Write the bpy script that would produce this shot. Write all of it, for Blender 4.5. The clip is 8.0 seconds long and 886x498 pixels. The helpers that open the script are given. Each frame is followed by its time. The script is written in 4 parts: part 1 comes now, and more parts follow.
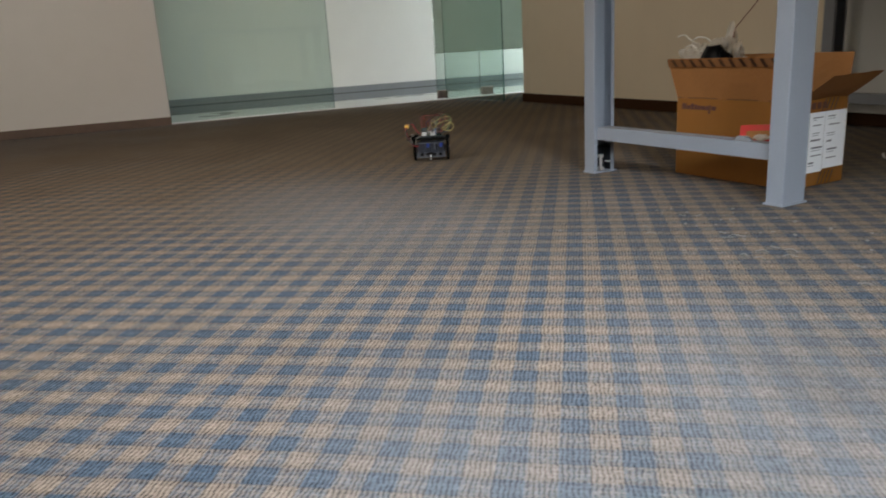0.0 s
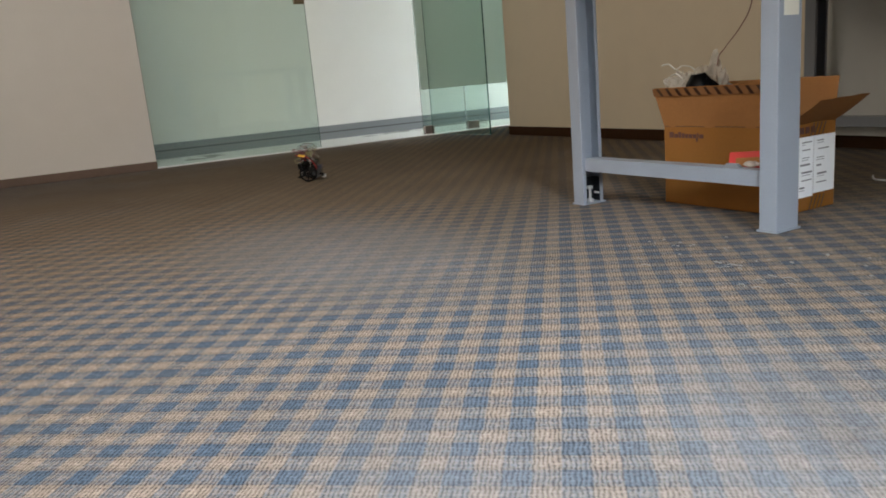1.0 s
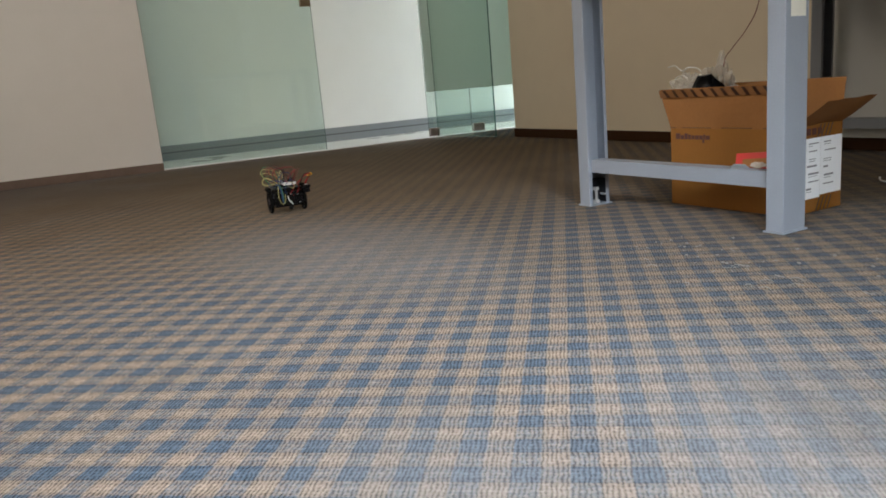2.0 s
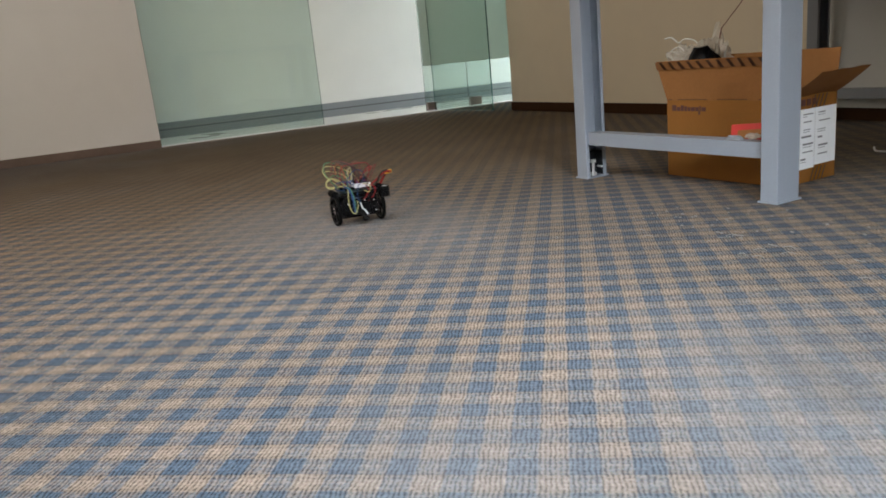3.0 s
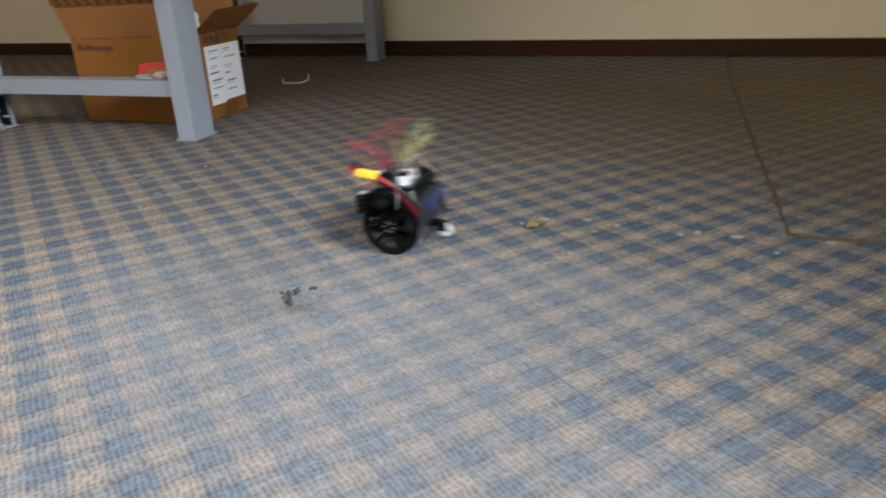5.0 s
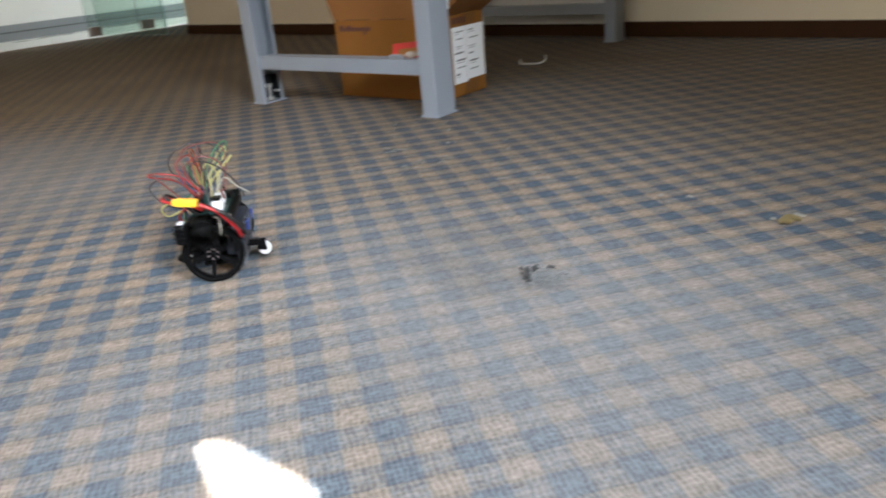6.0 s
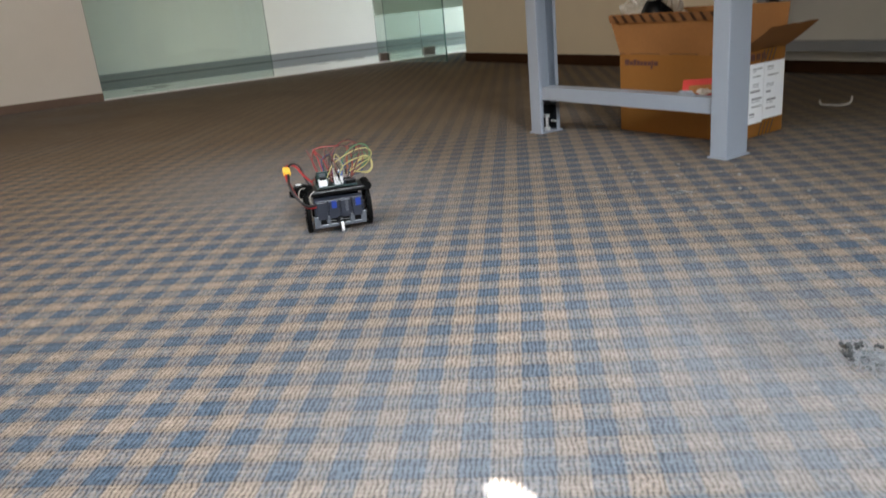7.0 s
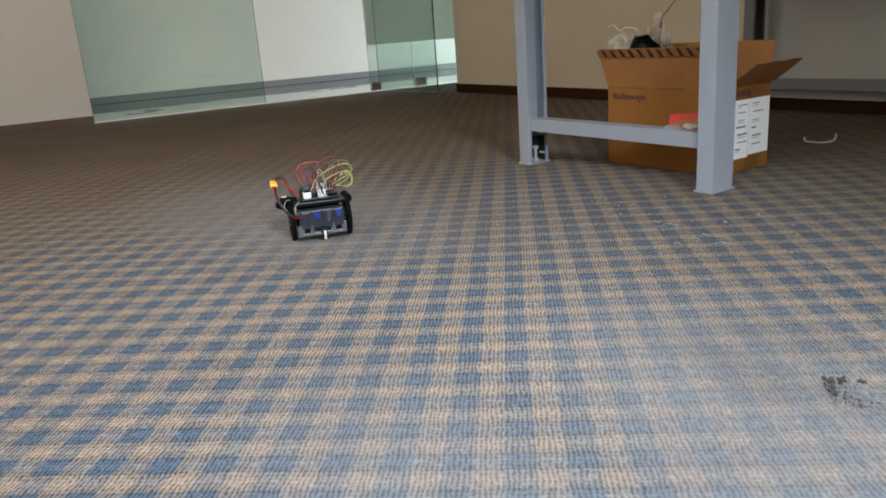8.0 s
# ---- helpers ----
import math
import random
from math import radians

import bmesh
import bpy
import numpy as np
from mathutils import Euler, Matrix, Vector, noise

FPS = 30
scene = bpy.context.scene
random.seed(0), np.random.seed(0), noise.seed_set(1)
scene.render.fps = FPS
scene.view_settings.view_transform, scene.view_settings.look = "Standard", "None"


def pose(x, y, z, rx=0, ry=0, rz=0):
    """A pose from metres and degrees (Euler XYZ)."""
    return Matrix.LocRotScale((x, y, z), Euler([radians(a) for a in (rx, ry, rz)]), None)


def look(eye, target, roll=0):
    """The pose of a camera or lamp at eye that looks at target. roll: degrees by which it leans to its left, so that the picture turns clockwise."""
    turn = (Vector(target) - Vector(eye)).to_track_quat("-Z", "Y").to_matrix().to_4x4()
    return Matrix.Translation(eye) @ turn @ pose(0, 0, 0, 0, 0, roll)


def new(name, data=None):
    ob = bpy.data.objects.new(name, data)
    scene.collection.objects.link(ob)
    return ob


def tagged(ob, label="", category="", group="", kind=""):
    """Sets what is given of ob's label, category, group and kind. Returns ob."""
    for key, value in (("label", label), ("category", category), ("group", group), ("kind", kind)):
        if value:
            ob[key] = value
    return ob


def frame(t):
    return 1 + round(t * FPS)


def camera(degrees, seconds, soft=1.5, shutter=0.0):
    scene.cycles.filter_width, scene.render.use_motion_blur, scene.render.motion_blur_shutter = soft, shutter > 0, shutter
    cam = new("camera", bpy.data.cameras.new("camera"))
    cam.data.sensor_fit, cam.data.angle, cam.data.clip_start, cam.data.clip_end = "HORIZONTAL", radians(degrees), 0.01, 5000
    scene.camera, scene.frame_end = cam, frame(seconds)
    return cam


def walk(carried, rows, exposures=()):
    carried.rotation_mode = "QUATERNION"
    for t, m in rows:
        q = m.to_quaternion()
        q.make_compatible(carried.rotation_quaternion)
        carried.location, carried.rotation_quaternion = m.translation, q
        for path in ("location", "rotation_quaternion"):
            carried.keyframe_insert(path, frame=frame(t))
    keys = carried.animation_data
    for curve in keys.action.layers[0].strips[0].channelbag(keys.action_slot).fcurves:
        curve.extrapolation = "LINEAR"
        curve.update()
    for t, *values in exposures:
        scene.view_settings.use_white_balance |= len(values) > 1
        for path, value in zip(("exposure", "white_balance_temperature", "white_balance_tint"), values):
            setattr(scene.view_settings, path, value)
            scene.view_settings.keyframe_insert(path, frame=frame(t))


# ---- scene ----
cam = camera(61.49, 8.0, soft=1.7, shutter=0.5)
STOPS = 4.5
# seconds, x, y, z, yaw, pitch, roll of the hand-held camera
PATH = [
    (0.0, 0.000, 0.000, 0.437, 63.01, -15.24, 3.13),
    (0.5, -0.019, 0.011, 0.429, 60.46, -13.78, 3.11),
    (1.0, -0.036, 0.024, 0.439, 61.91, -12.73, 4.89),
    (1.5, -0.040, 0.023, 0.435, 62.29, -11.97, 4.79),
    (3.0, -0.010, -0.001, 0.437, 61.98, -14.45, 5.38),
    (3.5, -0.005, 0.001, 0.444, 60.97, -15.01, 5.61),
    (3.6, 0.014, 0.014, 0.434, 59.53, -15.13, 5.58),
    (3.8, 0.039, 0.026, 0.436, 50.28, -17.56, 5.66),
    (4.0, 0.039, 0.040, 0.418, 40.38, -20.99, 4.01),
    (4.2, 0.031, 0.048, 0.414, 34.76, -23.58, 4.64),
    (5.3, 0.092, 0.083, 0.439, 21.24, -21.04, 2.38),
    (5.5, 0.082, 0.062, 0.444, 26.46, -19.60, 3.30),
    (5.8, 0.068, 0.047, 0.421, 36.86, -20.26, 3.49),
    (6.0, 0.056, 0.043, 0.436, 39.22, -22.24, 4.79),
    (6.2, 0.047, 0.035, 0.437, 45.19, -22.01, 5.00),
    (6.5, 0.002, 0.021, 0.441, 56.06, -20.78, 6.62),
    (6.8, -0.013, 0.018, 0.448, 58.40, -20.28, 5.52),
    (7.0, -0.017, 0.009, 0.453, 58.51, -18.53, 5.17),
    (7.5, -0.017, 0.011, 0.451, 58.21, -17.08, 5.09),
    (8.0, -0.016, 0.014, 0.450, 57.98, -16.33, 3.94),
]
walk(cam, [(t, pose(x, y, z, 90 + pitch, roll, yaw)) for t, x, y, z, yaw, pitch, roll in PATH],
     [(0.0, STOPS - 0.28), (0.5, STOPS), (8.0, STOPS)])

# ---- light ----
GAIN = 2 ** STOPS
X_GLASS, Y_BACK, X_WIN, Y_NEAR, H = -5.70, 3.131, 1.60, -1.35, 2.75
world = bpy.data.worlds.new("world")
scene.world = world
world.use_nodes = True
sky = world.node_tree.nodes.new("ShaderNodeTexSky")
sky.sky_type, sky.sun_disc = "NISHITA", False
SUN_WAY = Vector((-0.24, 0.76, -0.60)).normalized()
sky.sun_elevation = math.asin(-SUN_WAY.z)
sky.sun_rotation = math.atan2(-SUN_WAY.x, -SUN_WAY.y)
world.node_tree.links.new(sky.outputs[0], world.node_tree.nodes["Background"].inputs[0])
world.node_tree.nodes["Background"].inputs[1].default_value = 0.1
sun = new("sun", bpy.data.lights.new("sun", "SUN"))
sun.data.energy, sun.data.angle, sun.data.color = 5.0, radians(0.35), (1.0, 0.95, 0.86)
sun.rotation_euler = SUN_WAY.to_track_quat("-Z", "Y").to_euler()


def area_light(name, eye, target, wide, high, watts, colour):
    ob = new(name, bpy.data.lights.new(name, "AREA"))
    ob.data.shape, ob.data.size, ob.data.size_y = "RECTANGLE", wide, high
    ob.data.energy, ob.data.color = watts, colour
    ob.matrix_world = look(eye, target)
    return ob


WIN_X0, WIN_X1, WIN_Z0, WIN_Z1 = -5.2, 1.0, 0.55, 2.35
WIN_MID = ((WIN_X0 + WIN_X1) / 2, (WIN_Z0 + WIN_Z1) / 2)
# the east window gives the key light: low and from one side, so that things throw soft shadows westwards
near = area_light("area_light", (X_WIN - 0.05, 0.05, 1.70), (-0.95, 0.70, 0.0), 0.9, 0.45, 17.5 / GAIN, (0.88, 0.94, 1.0))
near.data.spread = radians(48)
# the south window behind the camera: a cool strip of sky on the floor close to it
side = area_light("area_light", (-0.25, Y_NEAR + 0.06, 2.05), (-0.45, 0.22, 0.0), 2.2, 0.2, 17 / GAIN, (0.71, 0.86, 1.0))
side.data.spread = radians(72)
# added warm fill for the far floor and west wall, set in the south opening
area_light("area_light", (-2.9, Y_NEAR + 0.02, WIN_MID[1]), (-4.2, 1.3, 0.1), 3.6, WIN_Z1 - WIN_Z0, 70 / GAIN, (1.0, 0.86, 0.71))
# added fill that brightens the west wall, beam narrowed
far = area_light("area_light", (X_WIN - 0.02, -0.4, 1.65), (-5.7, 0.3, 1.0), 1.1, 1.2, 6.5 / GAIN, (1.0, 0.92, 0.80))
far.data.spread = radians(60)
# added warm fill for the right part of the north wall
back = area_light("area_light", (0.55, Y_NEAR + 0.05, 1.6), (0.15, 3.1, 0.40), 0.9, 0.8, 4.2 / GAIN, (1.0, 0.88, 0.66))
back.data.spread = radians(56)
# added lamp at the unseen corridor end, brightens what shows through the glass
area_light("corridor_fill_light", (-6.22, 7.35, 1.4), (-6.22, 0, 1.2), 0.9, 2.1, 190 / GAIN, (0.93, 0.98, 1.0))



# ---- materials ----
def material(name):
    m = bpy.data.materials.new(name)
    m.use_nodes = True
    return m, m.node_tree.nodes, m.node_tree.links, m.node_tree.nodes["Principled BSDF"]


def surface(name, colour, rough=0.6, metal=0.0, grain=0.08, scale=60.0, bump=0.1, stain=0.08, spec=0.5):
    """Colour with fine grain, larger stains and a fine bump."""
    m, n, l, b = material(name)
    b.inputs["Metallic"].default_value = metal
    b.inputs["Specular IOR Level"].default_value = spec
    co = n.new("ShaderNodeTexCoord")
    fine, broad = n.new("ShaderNodeTexNoise"), n.new("ShaderNodeTexNoise")
    fine.inputs["Scale"].default_value, broad.inputs["Scale"].default_value = scale, scale / 14
    fine.inputs["Detail"].default_value, broad.inputs["Detail"].default_value = 4, 3
    l.new(co.outputs["Object"], fine.inputs["Vector"]), l.new(co.outputs["Object"], broad.inputs["Vector"])
    value = n.new("ShaderNodeMath")
    value.operation = "MULTIPLY_ADD"
    value.inputs[1].default_value, value.inputs[2].default_value = 2 * grain, 1 - grain
    l.new(fine.outputs["Fac"], value.inputs[0])
    value2 = n.new("ShaderNodeMath")
    value2.operation = "MULTIPLY_ADD"
    value2.inputs[1].default_value, value2.inputs[2].default_value = 2 * stain, 1 - stain
    l.new(broad.outputs["Fac"], value2.inputs[0])
    both = n.new("ShaderNodeMath")
    both.operation = "MULTIPLY"
    l.new(value.outputs[0], both.inputs[0]), l.new(value2.outputs[0], both.inputs[1])
    mul = n.new("ShaderNodeVectorMath")
    mul.operation = "SCALE"
    mul.inputs[0].default_value = colour
    l.new(both.outputs[0], mul.inputs["Scale"])
    l.new(mul.outputs[0], b.inputs["Base Color"])
    r = n.new("ShaderNodeMath")
    r.operation = "MULTIPLY_ADD"
    r.inputs[1].default_value, r.inputs[2].default_value = 0.2, rough - 0.1
    l.new(broad.outputs["Fac"], r.inputs[0]), l.new(r.outputs[0], b.inputs["Roughness"])
    if bump:
        bp = n.new("ShaderNodeBump")
        bp.inputs["Strength"].default_value, bp.inputs["Distance"].default_value = bump, 0.002
        l.new(fine.outputs["Fac"], bp.inputs["Height"]), l.new(bp.outputs[0], b.inputs["Normal"])
    return m


def glass(name, colour, rough=0.0):
    m, n, l, b = material(name)
    b.inputs["Base Color"].default_value = (*colour, 1)
    b.inputs["Transmission Weight"].default_value = 1
    b.inputs["Roughness"].default_value = rough
    b.inputs["IOR"].default_value = 1.45
    return m


CARPET_TURN, CARPET_STEP, CARPET_A, CARPET_B = 53.4, 0.0672, -0.4056, 0.733


def carpet_material():
    """Woven gingham carpet: two sets of blue bands on tan, fine loops, worn pale patches, warm bounce light tinted in.
    """
    m, n, l, b = material("gingham_carpet")

    def math_node(op, a, c=None, d=None, clamp=False):
        k = n.new("ShaderNodeMath")
        k.operation, k.use_clamp = op, clamp
        for i, v in enumerate((a, c, d)):
            if v is None:
                continue
            if isinstance(v, (int, float)):
                k.inputs[i].default_value = v
            else:
                l.new(v, k.inputs[i])
        return k.outputs[0]

    def noise_node(vec, scale, detail=3.0, rough=0.5):
        k = n.new("ShaderNodeTexNoise")
        k.inputs["Scale"].default_value, k.inputs["Detail"].default_value, k.inputs["Roughness"].default_value = scale, detail, rough
        l.new(vec, k.inputs["Vector"])
        return k

    co = n.new("ShaderNodeTexCoord").outputs["Object"]
    wob = noise_node(co, 9, 2)
    off = n.new("ShaderNodeVectorMath")
    off.operation = "MULTIPLY_ADD"
    l.new(wob.outputs["Color"], off.inputs[0])
    off.inputs[1].default_value, off.inputs[2].default_value = (0.006, 0.006, 0), (-0.003, -0.003, 0)
    add = n.new("ShaderNodeVectorMath")
    add.operation = "ADD"
    l.new(co, add.inputs[0]), l.new(off.outputs[0], add.inputs[1])
    turn = n.new("ShaderNodeMapping")
    turn.inputs["Rotation"].default_value = (0, 0, -radians(CARPET_TURN))
    l.new(add.outputs[0], turn.inputs["Vector"])
    sep = n.new("ShaderNodeSeparateXYZ")
    l.new(turn.outputs[0], sep.inputs[0])
    u = math_node("MULTIPLY_ADD", sep.outputs[0], 1 / CARPET_STEP, -CARPET_A / CARPET_STEP)
    v = math_node("MULTIPLY_ADD", sep.outputs[1], 1 / CARPET_STEP, -CARPET_B / CARPET_STEP)

    def band(w):
        c = math_node("COSINE", math_node("MULTIPLY", w, 2 * math.pi))
        return math_node("MULTIPLY_ADD", c, 4.0, 0.5, True)

    def wave(w, k, phase=0.0):
        return math_node("MULTIPLY_ADD", math_node("SINE", math_node("MULTIPLY_ADD", w, 2 * math.pi * k, phase)), 0.5, 0.5)

    bu, bv = band(u), band(v)
    # the yarn wanders a little from row to row
    stray = noise_node(co, 38, 3, 0.6)
    stray_sep = n.new("ShaderNodeSeparateColor")
    l.new(stray.outputs["Color"], stray_sep.inputs[0])
    row_step = math_node("SINE", math_node("MULTIPLY", math_node("FLOOR", math_node("MULTIPLY_ADD", v, 2.0, 0.5)), 12.7))
    u = math_node("ADD", u, math_node("MULTIPLY_ADD", stray_sep.outputs[0], 0.17, math_node("MULTIPLY", row_step, 0.045)))
    v = math_node("ADD", v, math_node("MULTIPLY_ADD", stray_sep.outputs[1], 0.14, -0.07))
    # loops: yarn columns across u, each loop two and a half times as long as wide
    column, loop = math_node("POWER", wave(u, 11.5), 0.75), wave(v, 9)
    pick = math_node("GREATER_THAN", math_node("ADD", wave(u, 5), wave(v, 5, 1.2)), 1.0)
    blue = math_node("ADD", math_node("MULTIPLY", bu, pick), math_node("MULTIPLY", bv, math_node("SUBTRACT", 1.0, pick)))
    soft_blue = math_node("MULTIPLY", math_node("ADD", bu, bv), 0.5)
    blue = math_node("ADD", math_node("MULTIPLY", blue, 0.22), math_node("MULTIPLY", soft_blue, 0.78))
    fuzz = noise_node(co, 420, 3)
    blue = math_node("ADD", blue, math_node("MULTIPLY_ADD", fuzz.outputs["Fac"], 0.7, -0.35), None, True)
    mix = n.new("ShaderNodeMix")
    mix.data_type = "RGBA"
    mix.inputs[6].default_value, mix.inputs[7].default_value = (0.254, 0.193, 0.147, 1), (0.066, 0.094, 0.127, 1)
    l.new(blue, mix.inputs[0])
    # worn, dusty areas and painted haze, pale and grey
    broad = noise_node(co, 1.3, 4, 0.6)
    rag = math_node("MULTIPLY_ADD", broad.outputs["Fac"], 1.2, -0.6)

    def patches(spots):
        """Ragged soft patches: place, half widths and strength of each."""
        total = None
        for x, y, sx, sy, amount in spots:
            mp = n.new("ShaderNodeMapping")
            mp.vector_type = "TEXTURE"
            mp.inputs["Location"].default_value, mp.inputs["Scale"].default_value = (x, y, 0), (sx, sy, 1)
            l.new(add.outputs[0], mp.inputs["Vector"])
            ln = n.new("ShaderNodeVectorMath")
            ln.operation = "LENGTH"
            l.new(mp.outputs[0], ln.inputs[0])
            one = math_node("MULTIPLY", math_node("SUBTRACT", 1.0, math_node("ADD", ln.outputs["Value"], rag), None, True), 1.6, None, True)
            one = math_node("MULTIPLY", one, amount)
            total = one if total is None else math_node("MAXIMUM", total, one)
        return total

    def laid(below, amount, colour):
        k = n.new("ShaderNodeMix")
        k.data_type = "RGBA"
        k.inputs[7].default_value = (*colour, 1)
        l.new(amount, k.inputs[0]), l.new(below, k.inputs[6])
        return k.outputs[2]

    # warm bounced light painted brown away from the window, pale dust and wear near it
    bounce_tint = patches(((-3.9, 1.6, 2.9, 2.8, 0.68), (0.4, 2.3, 1.4, 1.1, 0.72), (-1.7, 2.5, 1.4, 1.0, 0.6), (-0.9, 2.0, 1.3, 0.75, 0.25), (-2.8, 0.9, 1.4, 0.95, 0.48)))
    # these pale spots carry window sheen and haze besides the wear
    wear_haze = patches(((-0.42, 0.72, 0.60, 0.40, 0.58), (-2.05, 0.70, 0.85, 0.48, 0.50), (-0.15, 0.92, 0.42, 0.22, 0.45), (-0.60, 0.34, 0.45, 0.30, 0.42), (-0.02, 0.5, 0.55, 0.36, 0.5)))
    tinted = laid(laid(mix.outputs[2], bounce_tint, (0.186, 0.136, 0.082)), wear_haze, (0.208, 0.205, 0.208))
    # a few darker rubbed smears
    tinted = laid(tinted, patches(((-0.56, 0.80, 0.16, 0.07, 0.30), (-0.53, 0.76, 0.10, 0.05, 0.30), (-0.60, 0.93, 0.14, 0.10, 0.25))), (0.095, 0.088, 0.085))
    # gaps between the loops and broad stains
    row = wave(v, 2, 1.57)
    broken = noise_node(co, 130, 2, 0.6)
    dash = math_node("MULTIPLY_ADD", broken.outputs["Fac"], 4.0, -1.15, True)
    column = math_node("SUBTRACT", 1.0, math_node("MULTIPLY", math_node("SUBTRACT", 1.0, column), dash))
    gap = math_node("ADD", math_node("ADD", math_node("MULTIPLY", column, 0.68), math_node("MULTIPLY", loop, 0.14)), math_node("MULTIPLY", row, 0.18))
    # trodden flat where it is worn, washed out under the painted haze
    deep = math_node("MULTIPLY_ADD", wear_haze, -1.12, 1.32)
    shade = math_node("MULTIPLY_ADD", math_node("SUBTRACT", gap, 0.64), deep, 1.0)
    flecks = noise_node(co, 95, 4, 0.7)
    shade = math_node("MULTIPLY", shade, math_node("MULTIPLY_ADD", flecks.outputs["Fac"], 1.0, 0.5))
    stain = noise_node(co, 2.6, 5, 0.6)
    shade = math_node("MULTIPLY", shade, math_node("MULTIPLY_ADD", stain.outputs["Fac"], 0.5, 0.75))
    sc = n.new("ShaderNodeVectorMath")
    sc.operation = "SCALE"
    l.new(tinted, sc.inputs[0]), l.new(shade, sc.inputs["Scale"])
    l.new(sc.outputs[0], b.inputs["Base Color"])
    b.inputs["Roughness"].default_value = 0.9
    b.inputs["Specular IOR Level"].default_value = 0.1
    bp = n.new("ShaderNodeBump")
    bp.inputs["Strength"].default_value, bp.inputs["Distance"].default_value = 0.6, 0.003
    l.new(math_node("ADD", gap, math_node("MULTIPLY", fuzz.outputs["Fac"], 0.5)), bp.inputs["Height"]), l.new(bp.outputs[0], b.inputs["Normal"])
    return m


CARPET = carpet_material()
PAINT_WHITE = surface("white_wall_paint", (0.80, 0.80, 0.81), 0.75, grain=0.02, scale=90, bump=0.05, stain=0.03)
PAINT_CREAM = surface("cream_wall_paint", (0.74, 0.66, 0.52), 0.75, grain=0.02, scale=90, bump=0.05, stain=0.04)
PAINT_CORRIDOR = surface("corridor_white_paint", (0.84, 0.84, 0.82), 0.7, grain=0.01, scale=60, bump=0.03, stain=0.03)
# paler brown for the west baseboard: the glare on it is in the colour
BASE_GLARE = surface("glare_brown_baseboard", (0.14, 0.092, 0.072), 0.5, grain=0.2, scale=40, stain=0.2)
BASE_BROWN = surface("brown_baseboard", (0.042, 0.017, 0.006), 0.65, grain=0.2, scale=40, stain=0.15, spec=0.15)
SKIRT_GREY = surface("grey_skirting", (0.26, 0.28, 0.30), 0.4, grain=0.05, scale=30)
SKIRT_LINE = surface("dark_groove", (0.10, 0.11, 0.12), 0.6)
TILE = surface("pale_floor_tile", (0.72, 0.71, 0.67), 0.3, grain=0.04, scale=20, bump=0.02)
# unseen ceiling, beige chosen so that it bounces warm light
CEILING = surface("ceiling_beige", (0.42, 0.37, 0.29), 0.85, grain=0.03, scale=50)
GLASS_GREEN = glass("green_glass", (0.69, 0.80, 0.75))
GLASS_EDGE = surface("green_glass_edge", (0.03, 0.09, 0.075), 0.15)
FILM = surface("frosted_film", (0.74, 0.80, 0.76), 0.6, grain=0.02, scale=20, bump=0.0)
film_nodes = FILM.node_tree.nodes
film_glow, film_mix = film_nodes.new("ShaderNodeBsdfTranslucent"), film_nodes.new("ShaderNodeMixShader")
film_glow.inputs[0].default_value, film_mix.inputs[0].default_value = (0.74, 0.81, 0.76, 1), 0.62
FILM.node_tree.links.new(film_nodes["Principled BSDF"].outputs[0], film_mix.inputs[1])
FILM.node_tree.links.new(film_glow.outputs[0], film_mix.inputs[2])
FILM.node_tree.links.new(film_mix.outputs[0], film_nodes["Material Output"].inputs[0])
STEEL = surface("brushed_steel", (0.52, 0.42, 0.41), 0.35, metal=0.9, grain=0.1, scale=120)
BOLT = surface("bright_zinc", (0.75, 0.75, 0.74), 0.3, metal=0.6, grain=0.1, scale=200)
BRASS = surface("worn_bronze", (0.28, 0.22, 0.15), 0.4, metal=0.8, grain=0.15, scale=80)
COAT = surface("grey_powder_coat", (0.265, 0.293, 0.338), 0.42, grain=0.06, scale=180, bump=0.12, stain=0.06)
DARK_FOOT = surface("black_foot_insert", (0.012, 0.014, 0.018), 0.4, grain=0.1, scale=100)
BENCH_TOP = surface("bench_top_laminate", (0.35, 0.36, 0.34), 0.5)
STICKER = surface("cream_sticker", (0.78, 0.75, 0.64), 0.5, grain=0.02)
BOARD_WHITE = surface("white_board", (0.72, 0.74, 0.74), 0.35, grain=0.02, scale=30, bump=0.0)
CARD = surface("brown_cardboard", (0.25, 0.105, 0.023), 0.8, grain=0.10, scale=160, bump=0.1, stain=0.12, spec=0.2)
CARD_IN = surface("cardboard_inside", (0.29, 0.128, 0.042), 0.85, grain=0.10, scale=120, bump=0.1, stain=0.12, spec=0.2)
TAPE = surface("striped_tape_dark", (0.055, 0.022, 0.012), 0.4)
TAPE_BROWN = surface("brown_packing_tape", (0.20, 0.085, 0.028), 0.35, grain=0.08, scale=90)
PRINT = surface("dark_print", (0.09, 0.03, 0.025), 0.7)
PAPER = surface("white_label_paper", (0.86, 0.88, 0.90), 0.55, grain=0.02)
INK = surface("label_ink", (0.22, 0.22, 0.24), 0.7)
RED = surface("red_packet", (0.5, 0.03, 0.025), 0.4)
PLASTIC_CLEAR = surface("clear_bag_plastic", (0.80, 0.75, 0.66), 0.2, grain=0.15, scale=60, bump=0.5)
clear_nodes, clear_links = PLASTIC_CLEAR.node_tree.nodes, PLASTIC_CLEAR.node_tree.links
clear_glow, clear_open = clear_nodes.new("ShaderNodeBsdfTranslucent"), clear_nodes.new("ShaderNodeBsdfTransparent")
clear_a, clear_b = clear_nodes.new("ShaderNodeMixShader"), clear_nodes.new("ShaderNodeMixShader")
